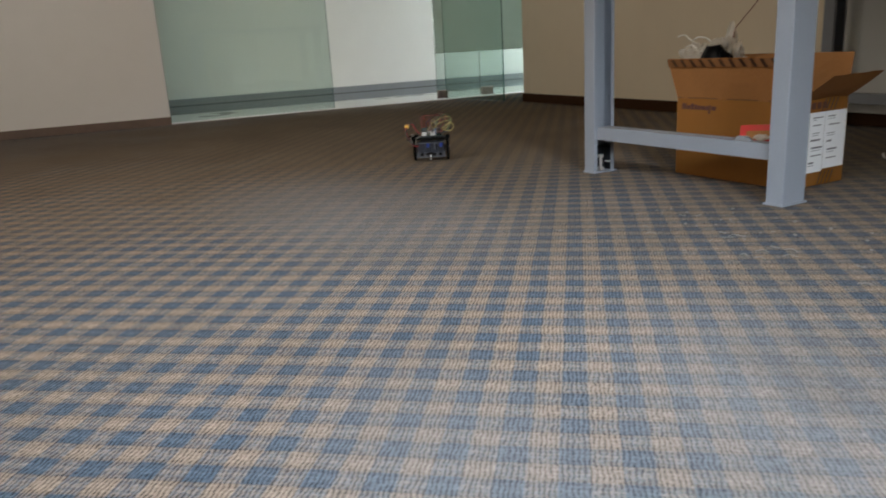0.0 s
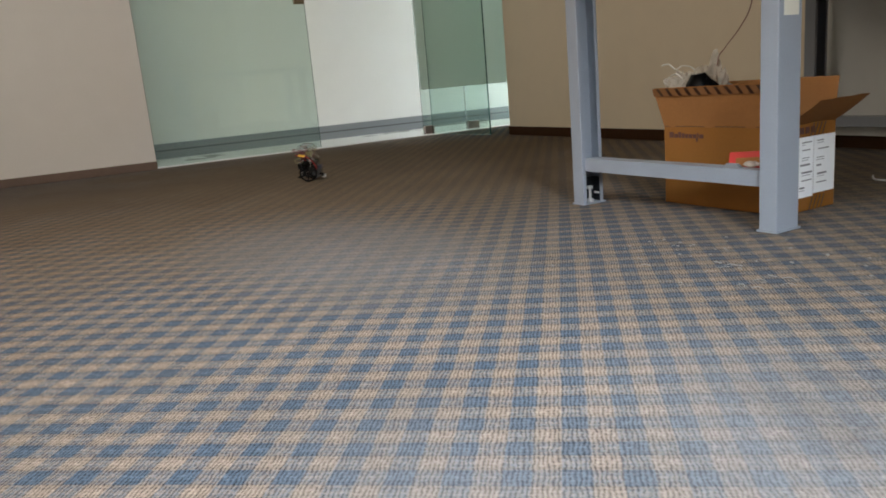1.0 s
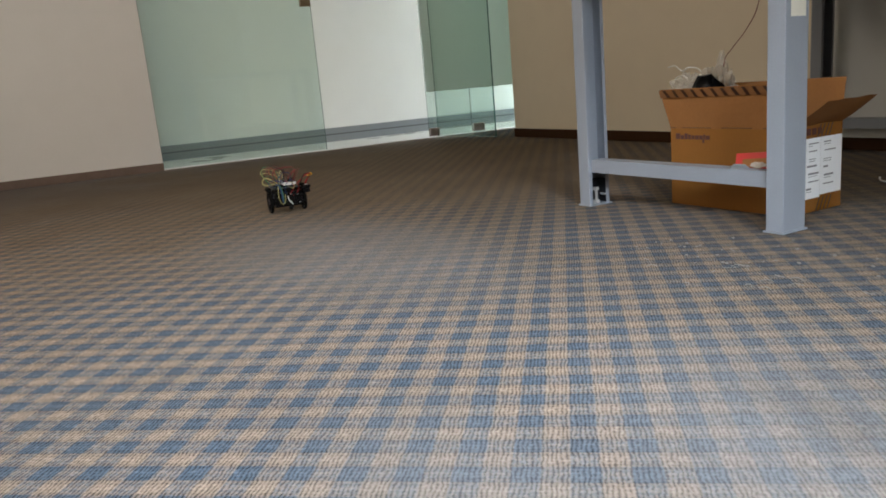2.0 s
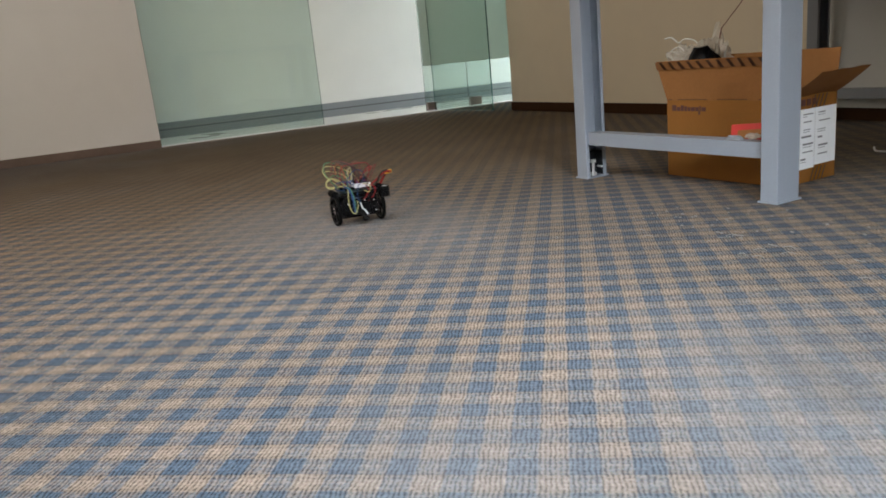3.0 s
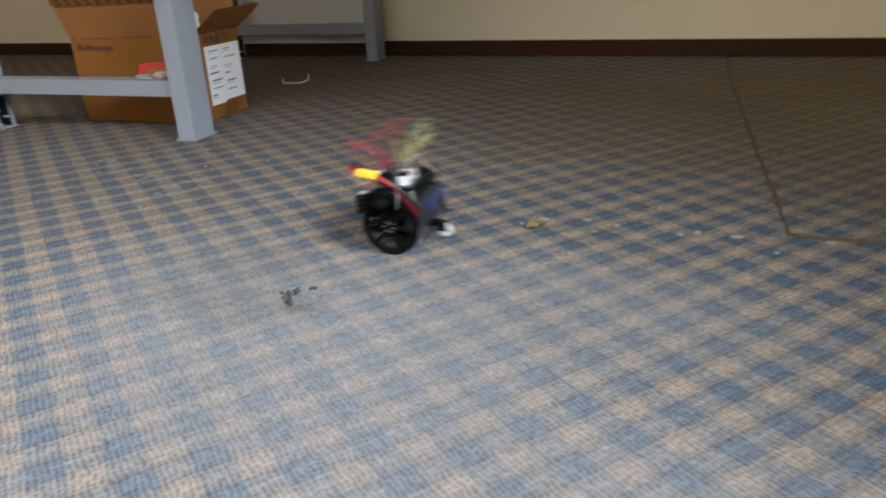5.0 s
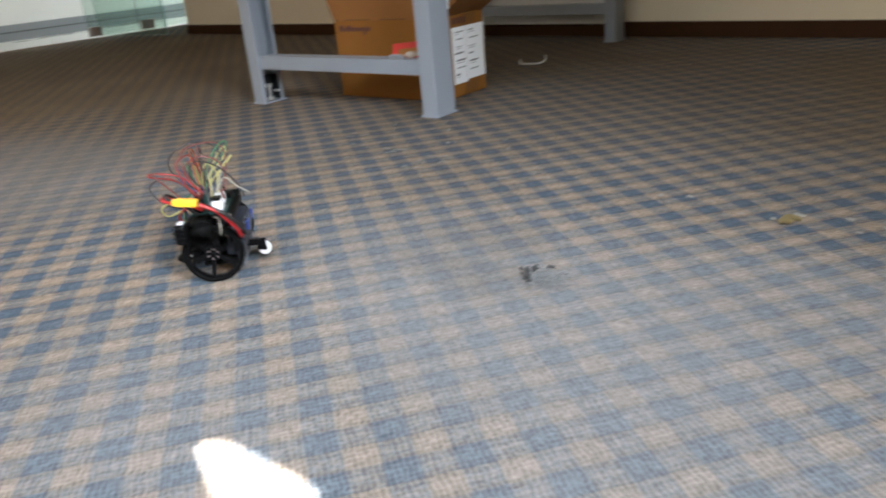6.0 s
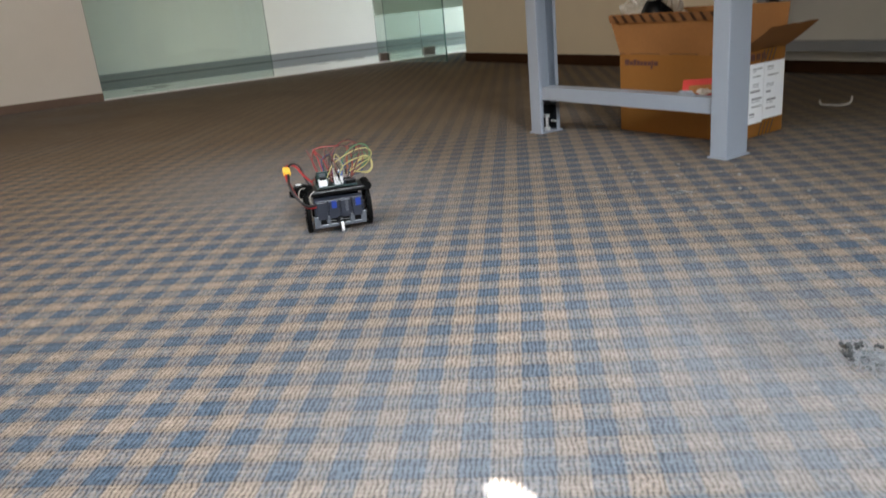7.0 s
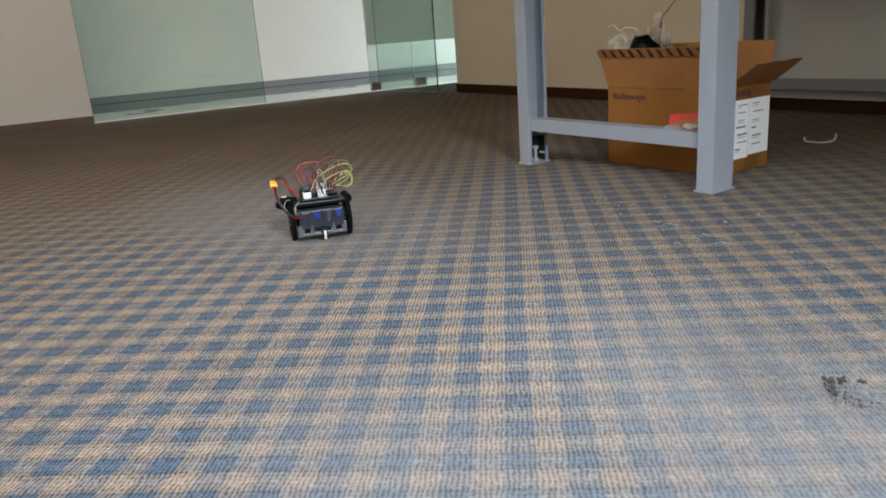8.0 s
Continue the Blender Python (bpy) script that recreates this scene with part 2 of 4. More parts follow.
clear_glow.inputs[0].default_value, clear_a.inputs[0].default_value, clear_b.inputs[0].default_value = (0.82, 0.76, 0.66, 1), 0.45, 0.45
clear_links.new(clear_nodes["Principled BSDF"].outputs[0], clear_a.inputs[1]), clear_links.new(clear_glow.outputs[0], clear_a.inputs[2])
clear_links.new(clear_a.outputs[0], clear_b.inputs[1]), clear_links.new(clear_open.outputs[0], clear_b.inputs[2])
clear_links.new(clear_b.outputs[0], clear_nodes["Material Output"].inputs[0])
BLACK = surface("black_plastic", (0.003, 0.003, 0.0034), 0.35, grain=0.2, scale=200, spec=0.12)
RUBBER = surface("black_rubber", (0.003, 0.003, 0.003), 0.7, grain=0.2, scale=200, spec=0.06)
GREY_PLASTIC = surface("grey_plastic", (0.019, 0.022, 0.032), 0.45, grain=0.08, scale=120)
SILVER = surface("light_grey_plastic", (0.066, 0.071, 0.083), 0.4, grain=0.05, scale=120)
BLUE = surface("blue_plastic", (0.012, 0.035, 0.22), 0.35)
WHITE_P = surface("white_plastic", (0.62, 0.62, 0.63), 0.4, grain=0.02)
PCB = surface("green_circuit_board", (0.006, 0.024, 0.022), 0.35, grain=0.2, scale=300)
BLUE_PCB = surface("blue_circuit_board", (0.10, 0.16, 0.30), 0.35, grain=0.25, scale=300)
YELLOW = surface("yellow_plastic", (0.85, 0.47, 0.03), 0.35)
W_RED = surface("red_wire", (0.30, 0.011, 0.013), 0.4)
W_BLACK = surface("black_wire", (0.015, 0.013, 0.013), 0.45)
W_YELLOW = surface("yellow_wire", (0.42, 0.38, 0.15), 0.45)
W_GREEN = surface("green_wire", (0.05, 0.17, 0.08), 0.45)
W_BLUE = surface("blue_wire", (0.012, 0.045, 0.14), 0.45)
W_WHITE = surface("white_wire", (0.75, 0.74, 0.70), 0.45)
W_CREAM = surface("dusty_cream_wire", (0.36, 0.34, 0.29), 0.5)
W_ORANGE = surface("orange_wire", (0.34, 0.09, 0.03), 0.45)
W_RUST = surface("rust_red_wire", (0.20, 0.022, 0.018), 0.45)
W_PURPLE = surface("purple_wire", (0.12, 0.03, 0.16), 0.45)
W_MAROON = surface("maroon_wire", (0.14, 0.035, 0.03), 0.45)
FLUFF = surface("grey_lint", (0.21, 0.215, 0.22), 0.95, grain=0.35, scale=150, bump=0.3)
FLUFF_DARK = surface("dark_lint", (0.05, 0.05, 0.05), 0.95, grain=0.3, scale=150, bump=0.3)
CRUMB = surface("pale_crumb", (0.25, 0.24, 0.22), 0.9)
SEAM = surface("frayed_seam", (0.10, 0.065, 0.04), 0.95, grain=0.4, scale=90)
LEAF = surface("dry_leaf", (0.16, 0.12, 0.05), 0.8)
PALE_SHEET = surface("pale_sheet", (0.6, 0.6, 0.58), 0.8)


# ---- mesh helpers ----
def part(name, bm, mat, parent=None, label="", smooth=False):
    me = bpy.data.meshes.new(name)
    bmesh.ops.recalc_face_normals(bm, faces=bm.faces)
    if smooth:
        for f in bm.faces:
            f.smooth = True
    bm.to_mesh(me)
    bm.free()
    mats = mat if isinstance(mat, (list, tuple)) else [mat]
    for m in mats:
        me.materials.append(m)
    ob = new(name, me)
    if parent is not None:
        ob.parent = parent
    if label:
        ob["label"] = label
    return ob


def block(bm, lo, hi, bevel=0.0, turn=None, slot=0):
    """An axis-aligned block from lo to hi, optionally bevelled and moved by turn."""
    made = bmesh.ops.create_cube(bm, size=1)["verts"]
    lo, hi = Vector(lo), Vector(hi)
    for v in made:
        v.co = Vector([(a + b) / 2 + c * (b - a) for a, b, c in zip(lo, hi, v.co)])
    faces = {f for v in made for f in v.link_faces}
    if bevel:
        edges = list({e for f in faces for e in f.edges})
        out = bmesh.ops.bevel(bm, geom=edges, offset=bevel, segments=2, affect="EDGES", profile=0.5)
        made = list({v for v in made if v.is_valid} | set(out["verts"]))
        faces = {f for v in made for f in v.link_faces}
    for f in faces:
        f.material_index = slot
    if turn is not None:
        bmesh.ops.transform(bm, matrix=turn, verts=made)
    return made


def cylinder(bm, r, depth, m, segs=24, r2=None, slot=0):
    made = bmesh.ops.create_cone(bm, cap_ends=True, segments=segs, radius1=r, radius2=r if r2 is None else r2, depth=depth, matrix=m)["verts"]
    for f in {f for v in made for f in v.link_faces}:
        f.material_index = slot
    return made


def curve_points(points, steps=8):
    """A smooth line through the points (Catmull-Rom)."""
    p = [Vector(q) for q in points]
    p = [2 * p[0] - p[1], *p, 2 * p[-1] - p[-2]]
    out = []
    for a, b, c, d in zip(p, p[1:], p[2:], p[3:]):
        for i in range(steps):
            t = i / steps
            out.append(0.5 * (2 * b + (c - a) * t + (2 * a - 5 * b + 4 * c - d) * t * t + (3 * b - a - 3 * c + d) * t ** 3))
    out.append(p[-2])
    return out


def tube(bm, points, r, steps=8, segs=6, slot=0):
    line = curve_points(points, steps)
    up = Vector((0.13, 0.31, 0.94))
    rings = []
    for i, q in enumerate(line):
        way = (line[min(i + 1, len(line) - 1)] - line[max(i - 1, 0)]).normalized()
        side = way.cross(up).normalized()
        over = side.cross(way)
        rings.append([bm.verts.new(q + r * (math.cos(a) * side + math.sin(a) * over)) for a in (2 * math.pi * k / segs for k in range(segs))])
    for a, b in zip(rings, rings[1:]):
        for k in range(segs):
            bm.faces.new((a[k], a[(k + 1) % segs], b[(k + 1) % segs], b[k])).material_index = slot
    for ring in (rings[0], rings[-1]):
        bm.faces.new(ring).material_index = slot


def lump(bm, centre, size, seed, sub=2, rough=0.4, slot=0):
    made = bmesh.ops.create_icosphere(bm, subdivisions=sub, radius=1)["verts"]
    for v in made:
        k = 1 + rough * noise.noise(v.co * 1.7 + Vector((seed * 3.1, seed, 0)))
        v.co = Vector(centre) + Vector([c * s * k for c, s in zip(v.co, size)])
    for f in {f for v in made for f in v.link_faces}:
        f.material_index = slot


def simple(name, mat, lo, hi, bevel=0.0, parent=None, label=""):
    bm = bmesh.new()
    block(bm, lo, hi, bevel)
    return part(name, bm, mat, parent, label)


def empty(name, m=None):
    ob = new(name)
    ob.empty_display_size = 0.05
    if m is not None:
        ob.matrix_world = m
    return ob


# ---- structure ----
def build_room():
    # carpet: one sheet, with small rises
    bm = bmesh.new()
    bmesh.ops.create_grid(bm, x_segments=80, y_segments=80, size=1)
    for v in bm.verts:
        v.co.x = X_GLASS + (v.co.x + 1) / 2 * (X_WIN - X_GLASS)
        v.co.y = Y_NEAR + (v.co.y + 1) / 2 * (4.6 - Y_NEAR)
        v.co.z = 0.0015 * noise.noise(v.co * 2.0) - 0.001
    tagged(part("floor", bm, CARPET, smooth=True), "blue and tan gingham woven carpet, worn and dusty in patches, warm bounce light and haze painted in", "carpet", kind="structure")
    t = 0.15
    wall = simple("wall_west", PAINT_WHITE, (X_GLASS - t, Y_NEAR - t, 0), (X_GLASS, 0.689, H))
    tagged(wall, "white painted wall beside the glass partition", "wall", kind="structure")
    tagged(simple("baseboard_west", BASE_GLARE, (X_GLASS, Y_NEAR, 0), (X_GLASS + 0.012, 0.689, 0.055), 0.002), "brown baseboard along a white wall, glare painted in as a paler tone", "baseboard", kind="structure")
    wall = simple("wall_north", PAINT_CREAM, (-4.844, Y_BACK, 0), (X_WIN + t, Y_BACK + t, H))
    tagged(wall, "cream painted wall behind the bench", "wall", kind="structure")
    tagged(simple("baseboard_north", BASE_BROWN, (-4.844, Y_BACK - 0.012, 0), (X_WIN, Y_BACK, 0.062), 0.002), "dark brown baseboard along a cream wall", "baseboard", kind="structure")
    tagged(simple("wall_passage", PAINT_CREAM, (X_GLASS, 4.6, 0), (-4.7, 4.75, H)), "plain wall at the end of a passage", "wall", kind="structure")
    tagged(simple("wall_passage_side", PAINT_CREAM, (-4.844, Y_BACK + t, 0), (-4.7, 4.6, H)), "plain side wall of a passage", "wall", kind="structure")
    bm = bmesh.new()
    block(bm, (X_WIN, Y_NEAR - t, 0), (X_WIN + t, Y_BACK + t, 1.0))
    block(bm, (X_WIN, Y_NEAR - t, 2.3), (X_WIN + t, Y_BACK + t, H))
    block(bm, (X_WIN, Y_NEAR - t, 1.0), (X_WIN + t, -1.0, 2.3))
    block(bm, (X_WIN, 1.2, 1.0), (X_WIN + t, Y_BACK + t, 2.3))
    tagged(part("wall_east", bm, PAINT_CREAM), "cream wall with a window", "wall", kind="structure")
    # unseen sheet added to keep the sky out of the east opening
    tagged(simple("window_cover_east", PALE_SHEET, (X_WIN + 0.08, -1.0, 1.0), (X_WIN + 0.084, 1.2, 2.3)), "unseen pale sheet closing the east window opening", "blind", kind="structure")
    bm = bmesh.new()
    block(bm, (X_GLASS, Y_NEAR - t, 0), (X_WIN, Y_NEAR, WIN_Z0))
    block(bm, (X_GLASS, Y_NEAR - t, WIN_Z1), (X_WIN, Y_NEAR, H))
    block(bm, (X_GLASS, Y_NEAR - t, WIN_Z0), (WIN_X0, Y_NEAR, WIN_Z1))
    block(bm, (WIN_X1, Y_NEAR - t, WIN_Z0), (X_WIN, Y_NEAR, WIN_Z1))
    tagged(part("wall_south", bm, PAINT_CREAM), "cream wall with a wide window", "wall", kind="structure")
    tagged(simple("ceiling", CEILING, (-6.85, Y_NEAR - t, H), (X_WIN + t, 7.6, H + 0.1)), "unseen ceiling, beige to throw warm bounce light", "ceiling", kind="structure")
    # unseen sheet added in the window, its hole cut to shape one wedge of sun
    spot = [(-0.548, 0.337), (-0.528, 0.351), (-0.495, 0.355), (-0.392, 0.355), (-0.30, 0.29), (-0.33, 0.252)]
    y = Y_NEAR - 0.1
    hole = [Vector((px + (y - py) * SUN_WAY.x / SUN_WAY.y, y, (y - py) * SUN_WAY.z / SUN_WAY.y)) for px, py in spot]
    # each side of the gap is joined to the sheet's border by straight lines outwards
    outer = [Vector((x, y, z)) for x, z in ((WIN_X0, WIN_Z0), (WIN_X1, WIN_Z0), (WIN_X1, WIN_Z1), (WIN_X0, WIN_Z1))]
    mid = sum(hole, Vector()) / len(hole)
    ring = sorted(((math.atan2(q.z - mid.z, q.x - mid.x), k, q) for k, group in enumerate((hole, outer)) for q in group), key=lambda e: e[0])
    bm = bmesh.new()
    verts = {(k, tuple(q)): bm.verts.new(q) for _, k, q in ring}
    here = [next(e for e in reversed(ring) if e[1] == k) for k in (0, 1)]
    for e in ring:
        old = here[e[1]]
        other = here[1 - e[1]]
        bm.faces.new([verts[(h[1], tuple(h[2]))] for h in (old, e, other)])
        here[e[1]] = e
    bmesh.ops.solidify(bm, geom=bm.faces[:], thickness=0.004)
    tagged(part("sun_mask", bm, PALE_SHEET), "unseen pale sheet with a hole that shapes the sun patch", "blind", kind="structure")


def build_corridor():
    tagged(simple("corridor_floor", TILE, (-6.72, -1.0, -0.02), (X_GLASS - 0.02, 7.4, 0.0)), "pale polished floor tiles in a corridor", "floor", kind="structure")
    tagged(simple("threshold", STEEL, (X_GLASS - 0.02, 0.689, -0.02), (X_GLASS, 4.6, 0.004)), "thin dark metal strip at the carpet edge", "threshold", kind="structure")
    tagged(simple("corridor_wall", PAINT_CORRIDOR, (-6.85, -1.0, 0), (-6.72, 7.4, H)), "white corridor wall beyond the glass", "wall", kind="structure")
    sk = simple("corridor_skirting", SKIRT_GREY, (-6.72, -1.0, 0), (-6.695, 7.4, 0.125), 0.003)
    tagged(sk, "grey skirting with a dark groove on the corridor wall", "skirting", kind="structure")
    simple("groove", SKIRT_LINE, (-6.697, -1.0, 0.062), (-6.691, 7.4, 0.072), parent=sk)
    tagged(simple("corridor_wall_near", PAINT_CORRIDOR, (-6.72, -1.15, 0), (X_GLASS, -1.0, H)), "plain corridor end wall", "wall", kind="structure")
    # unseen end wall, left open where the added lamp stands
    bm = bmesh.new()
    block(bm, (-6.72, 7.4, 0), (X_GLASS, 7.5, 0.35))
    block(bm, (-6.72, 7.4, 2.45), (X_GLASS, 7.5, H))
    tagged(part("corridor_wall_far", bm, PAINT_CORRIDOR), "unseen corridor end wall with an opening for the added lamp", "wall", kind="structure")
    tagged(simple("corridor_side", PAINT_CORRIDOR, (X_GLASS - 0.1, 4.6, 0), (X_GLASS, 7.4, H)), "plain corridor side wall", "wall", kind="structure")


def pane(name, parent, y0, y1, z0, z1, x, edge=True, label=""):
    bm = bmesh.new()
    block(bm, (x - 0.005, y0, z0), (x + 0.005, y1, z1), 0.001)
    ob = part(name, bm, GLASS_GREEN, parent, label)
    ob.visible_shadow = False
    if edge:
        for y in (y0, y1):
            simple("glass_edge", GLASS_EDGE, (x - 0.0045, y - 0.0012, z0), (x + 0.0045, y + 0.0012, z1), parent=ob)
    return ob


def fitting(parent, y0, y1, z0, z1, x, mat=STEEL):
    bm = bmesh.new()
    block(bm, (x - 0.016, y0, z0), (x + 0.016, y1, z1), 0.004)
    return part("patch_fitting", bm, mat, parent, "metal patch fitting clamped on the glass")


def build_glass():
    x = X_GLASS - 0.03
    left = tagged(empty("glass_panel"), "clear greenish frameless glass panel beside the doorway", "glass panel")
    pane("pane", left, 0.693, 1.927, 0.012, 2.4, x)
    fitting(left, 1.845, 1.927, 1.095, 1.17, x, BRASS)
    right = tagged(empty("glass_panel"), "frameless glass panel with frosted film on its upper part", "glass panel")
    pane("pane", right, 2.84, 3.26, 0.012, 2.4, x, False)
    pane("pane", right, 3.265, 4.55, 0.012, 2.4, x, False)
    simple("film", FILM, (x + 0.0055, 2.842, 0.38), (x + 0.0065, 4.55, 2.4), parent=right, label="greenish frosted film")
    fitting(right, 2.845, 2.94, 0.012, 0.08, x)
    fitting(right, 3.275, 3.385, 0.012, 0.08, x)
    # door leaf, swung open into the room about its pivot
    pivot, edge = Vector((X_GLASS, 2.90, 0)), Vector((-4.928, 3.008, 0))
    way = edge - pivot
    door = tagged(empty("door_1", Matrix.Translation(pivot) @ Matrix.Rotation(math.atan2(-way.x, way.y), 4, "Z")), "open clear glass door leaf with dark edge", "door", kind="structure")
    ob = pane("door_pane", door, 0.02, way.length, 0.012, 2.1, 0)
    tagged(simple("glass_header", STEEL, (X_GLASS - 0.05, 0.689, 2.4), (X_GLASS, 4.6, 2.45)), "metal rail over the glass partition", "rail", kind="structure")
    tagged(simple("header_wall", PAINT_WHITE, (X_GLASS - 0.1, 0.689, 2.45), (X_GLASS, 4.6, H)), "plain wall over the glass partition", "wall", kind="structure")


# ---- workbench ----
BENCH = Matrix.Translation((-1.308, 1.570, 0)) @ Matrix.Rotation(radians(2.2), 4, "Z")


SKEW = 0.125  # the back legs stand further west than the front ones


def leg_mesh(flip):
    """A folded steel channel, open to the inside of the bench, with turned-in lips. Origin at its outer front corner."""
    w, d, t, lip, top = 0.05, 0.086, 0.003, 0.014, 0.72
    s = -1 if flip else 1
    outline = [(w, lip), (w, 0), (0, 0), (0, d), (w, d), (w, d - lip), (w - t, d - lip), (w - t, d - t), (t, d - t), (t, t), (w - t, t), (w - t, lip)]
    bm = bmesh.new()
    low = [bm.verts.new((s * x, y, 0.004)) for x, y in outline]
    high = [bm.verts.new((s * x, y, top)) for x, y in outline]
    bm.faces.new(low), bm.faces.new(high)
    for k in range(12):
        bm.faces.new((low[k], low[(k + 1) % 12], high[(k + 1) % 12], high[k]))
    bm.edges.ensure_lookup_table()
    bends = [e for e in bm.edges if abs(e.verts[0].co.z - e.verts[1].co.z) > 0.1 and any((round(abs(e.verts[0].co.x), 4), round(e.verts[0].co.y, 4)) == q for q in ((w, 0), (0, 0), (0, d), (w, d)))]
    bmesh.ops.bevel(bm, geom=bends, offset=0.003, segments=3, affect="EDGES", profile=0.5)
    return bm, s, w, d


def build_bench():
    bench = tagged(empty("workbench", BENCH), "grey powder-coated steel workbench on channel legs", "workbench")
    w, d, span, length = 0.05, 0.086, 0.716, 1.40
    for x, y, flip in ((-span, 0, False), (w, 0, True), (-span - SKEW, length - 0.01, False), (w - SKEW, length - 0.01, True)):
        bm, s, _, _ = leg_mesh(flip)
        leg = part("leg", bm, COAT, bench)
        leg.location = (x, y, 0)
        bm = bmesh.new()
        a, c = sorted((-0.004 * s, s * (w + 0.005)))
        block(bm, (a, -0.004, 0), (c, d + 0.006, 0.005), 0.001)
        part("foot_plate", bm, COAT, leg)
        # levelling bolt in the mouth of the channel
        bm = bmesh.new()
        cylinder(bm, 0.005, 0.05, pose(s * 0.040, d * 0.42, 0.032), 14)
        cylinder(bm, 0.011, 0.010, pose(s * 0.040, d * 0.42, 0.012), 6)
        cylinder(bm, 0.0105, 0.009, pose(s * 0.040, d * 0.42, 0.055), 6)
        cylinder(bm, 0.0035, 0.02, pose(s * 0.042, d * 0.74, 0.034, 0, 90), 12)
        part("bolt", bm, BOLT, leg, "bright steel levelling bolt")
        bm = bmesh.new()
        block(bm, (min(s * 0.004, s * 0.012), 0.006, 0.006), (max(s * 0.004, s * 0.012), d - 0.006, 0.085), 0.0005)
        block(bm, (min(s * 0.012, s * 0.044), d - 0.012, 0.006), (max(s * 0.012, s * 0.044), d - 0.004, 0.085), 0.0005)
        part("bracket", bm, DARK_FOOT, leg, "black plastic foot insert")
    for y, skew in ((0.012, 0.0), (length + 0.004, SKEW)):
        bm = bmesh.new()
        outline = [(y, 0.112), (y, 0.153), (y + 0.05, 0.153), (y + 0.05, 0.112), (y + 0.047, 0.112), (y + 0.047, 0.150), (y + 0.003, 0.150), (y + 0.003, 0.112)]
        one = [bm.verts.new((-span + w - skew, *q)) for q in outline]
        two = [bm.verts.new((-skew, *q)) for q in outline]
        bm.faces.new(one), bm.faces.new(two)
        for k in range(8):
            bm.faces.new((one[k], one[(k + 1) % 8], two[(k + 1) % 8], two[k]))
        part("crossbeam", bm, COAT, bench)
    bm = bmesh.new()
    block(bm, (-span - SKEW - 0.03, -0.03, 0.72), (w + 0.03, length + 0.10, 0.76), 0.004)
    part("tabletop", bm, BENCH_TOP, bench)
    bm = bmesh.new()
    block(bm, (w, 0.018, 0.52), (w + 0.0012, 0.072, 0.66))
    part("sticker", bm, STICKER, bench, "cream blank sticker")
    board = simple("white_board", BOARD_WHITE, (-2.22, Y_BACK - 0.045, 0.058), (-1.475, Y_BACK - 0.024, 0.72), 0.003)
    tagged(board, "plain white panel leaning behind the bench", "panel")


# ---- carton ----
BOX = Matrix.Translation((-1.803, 1.738, 0)) @ Matrix.Rotation(radians(2.2), 4, "Z")
BW, BD, BH = 0.425, 0.222, 0.243


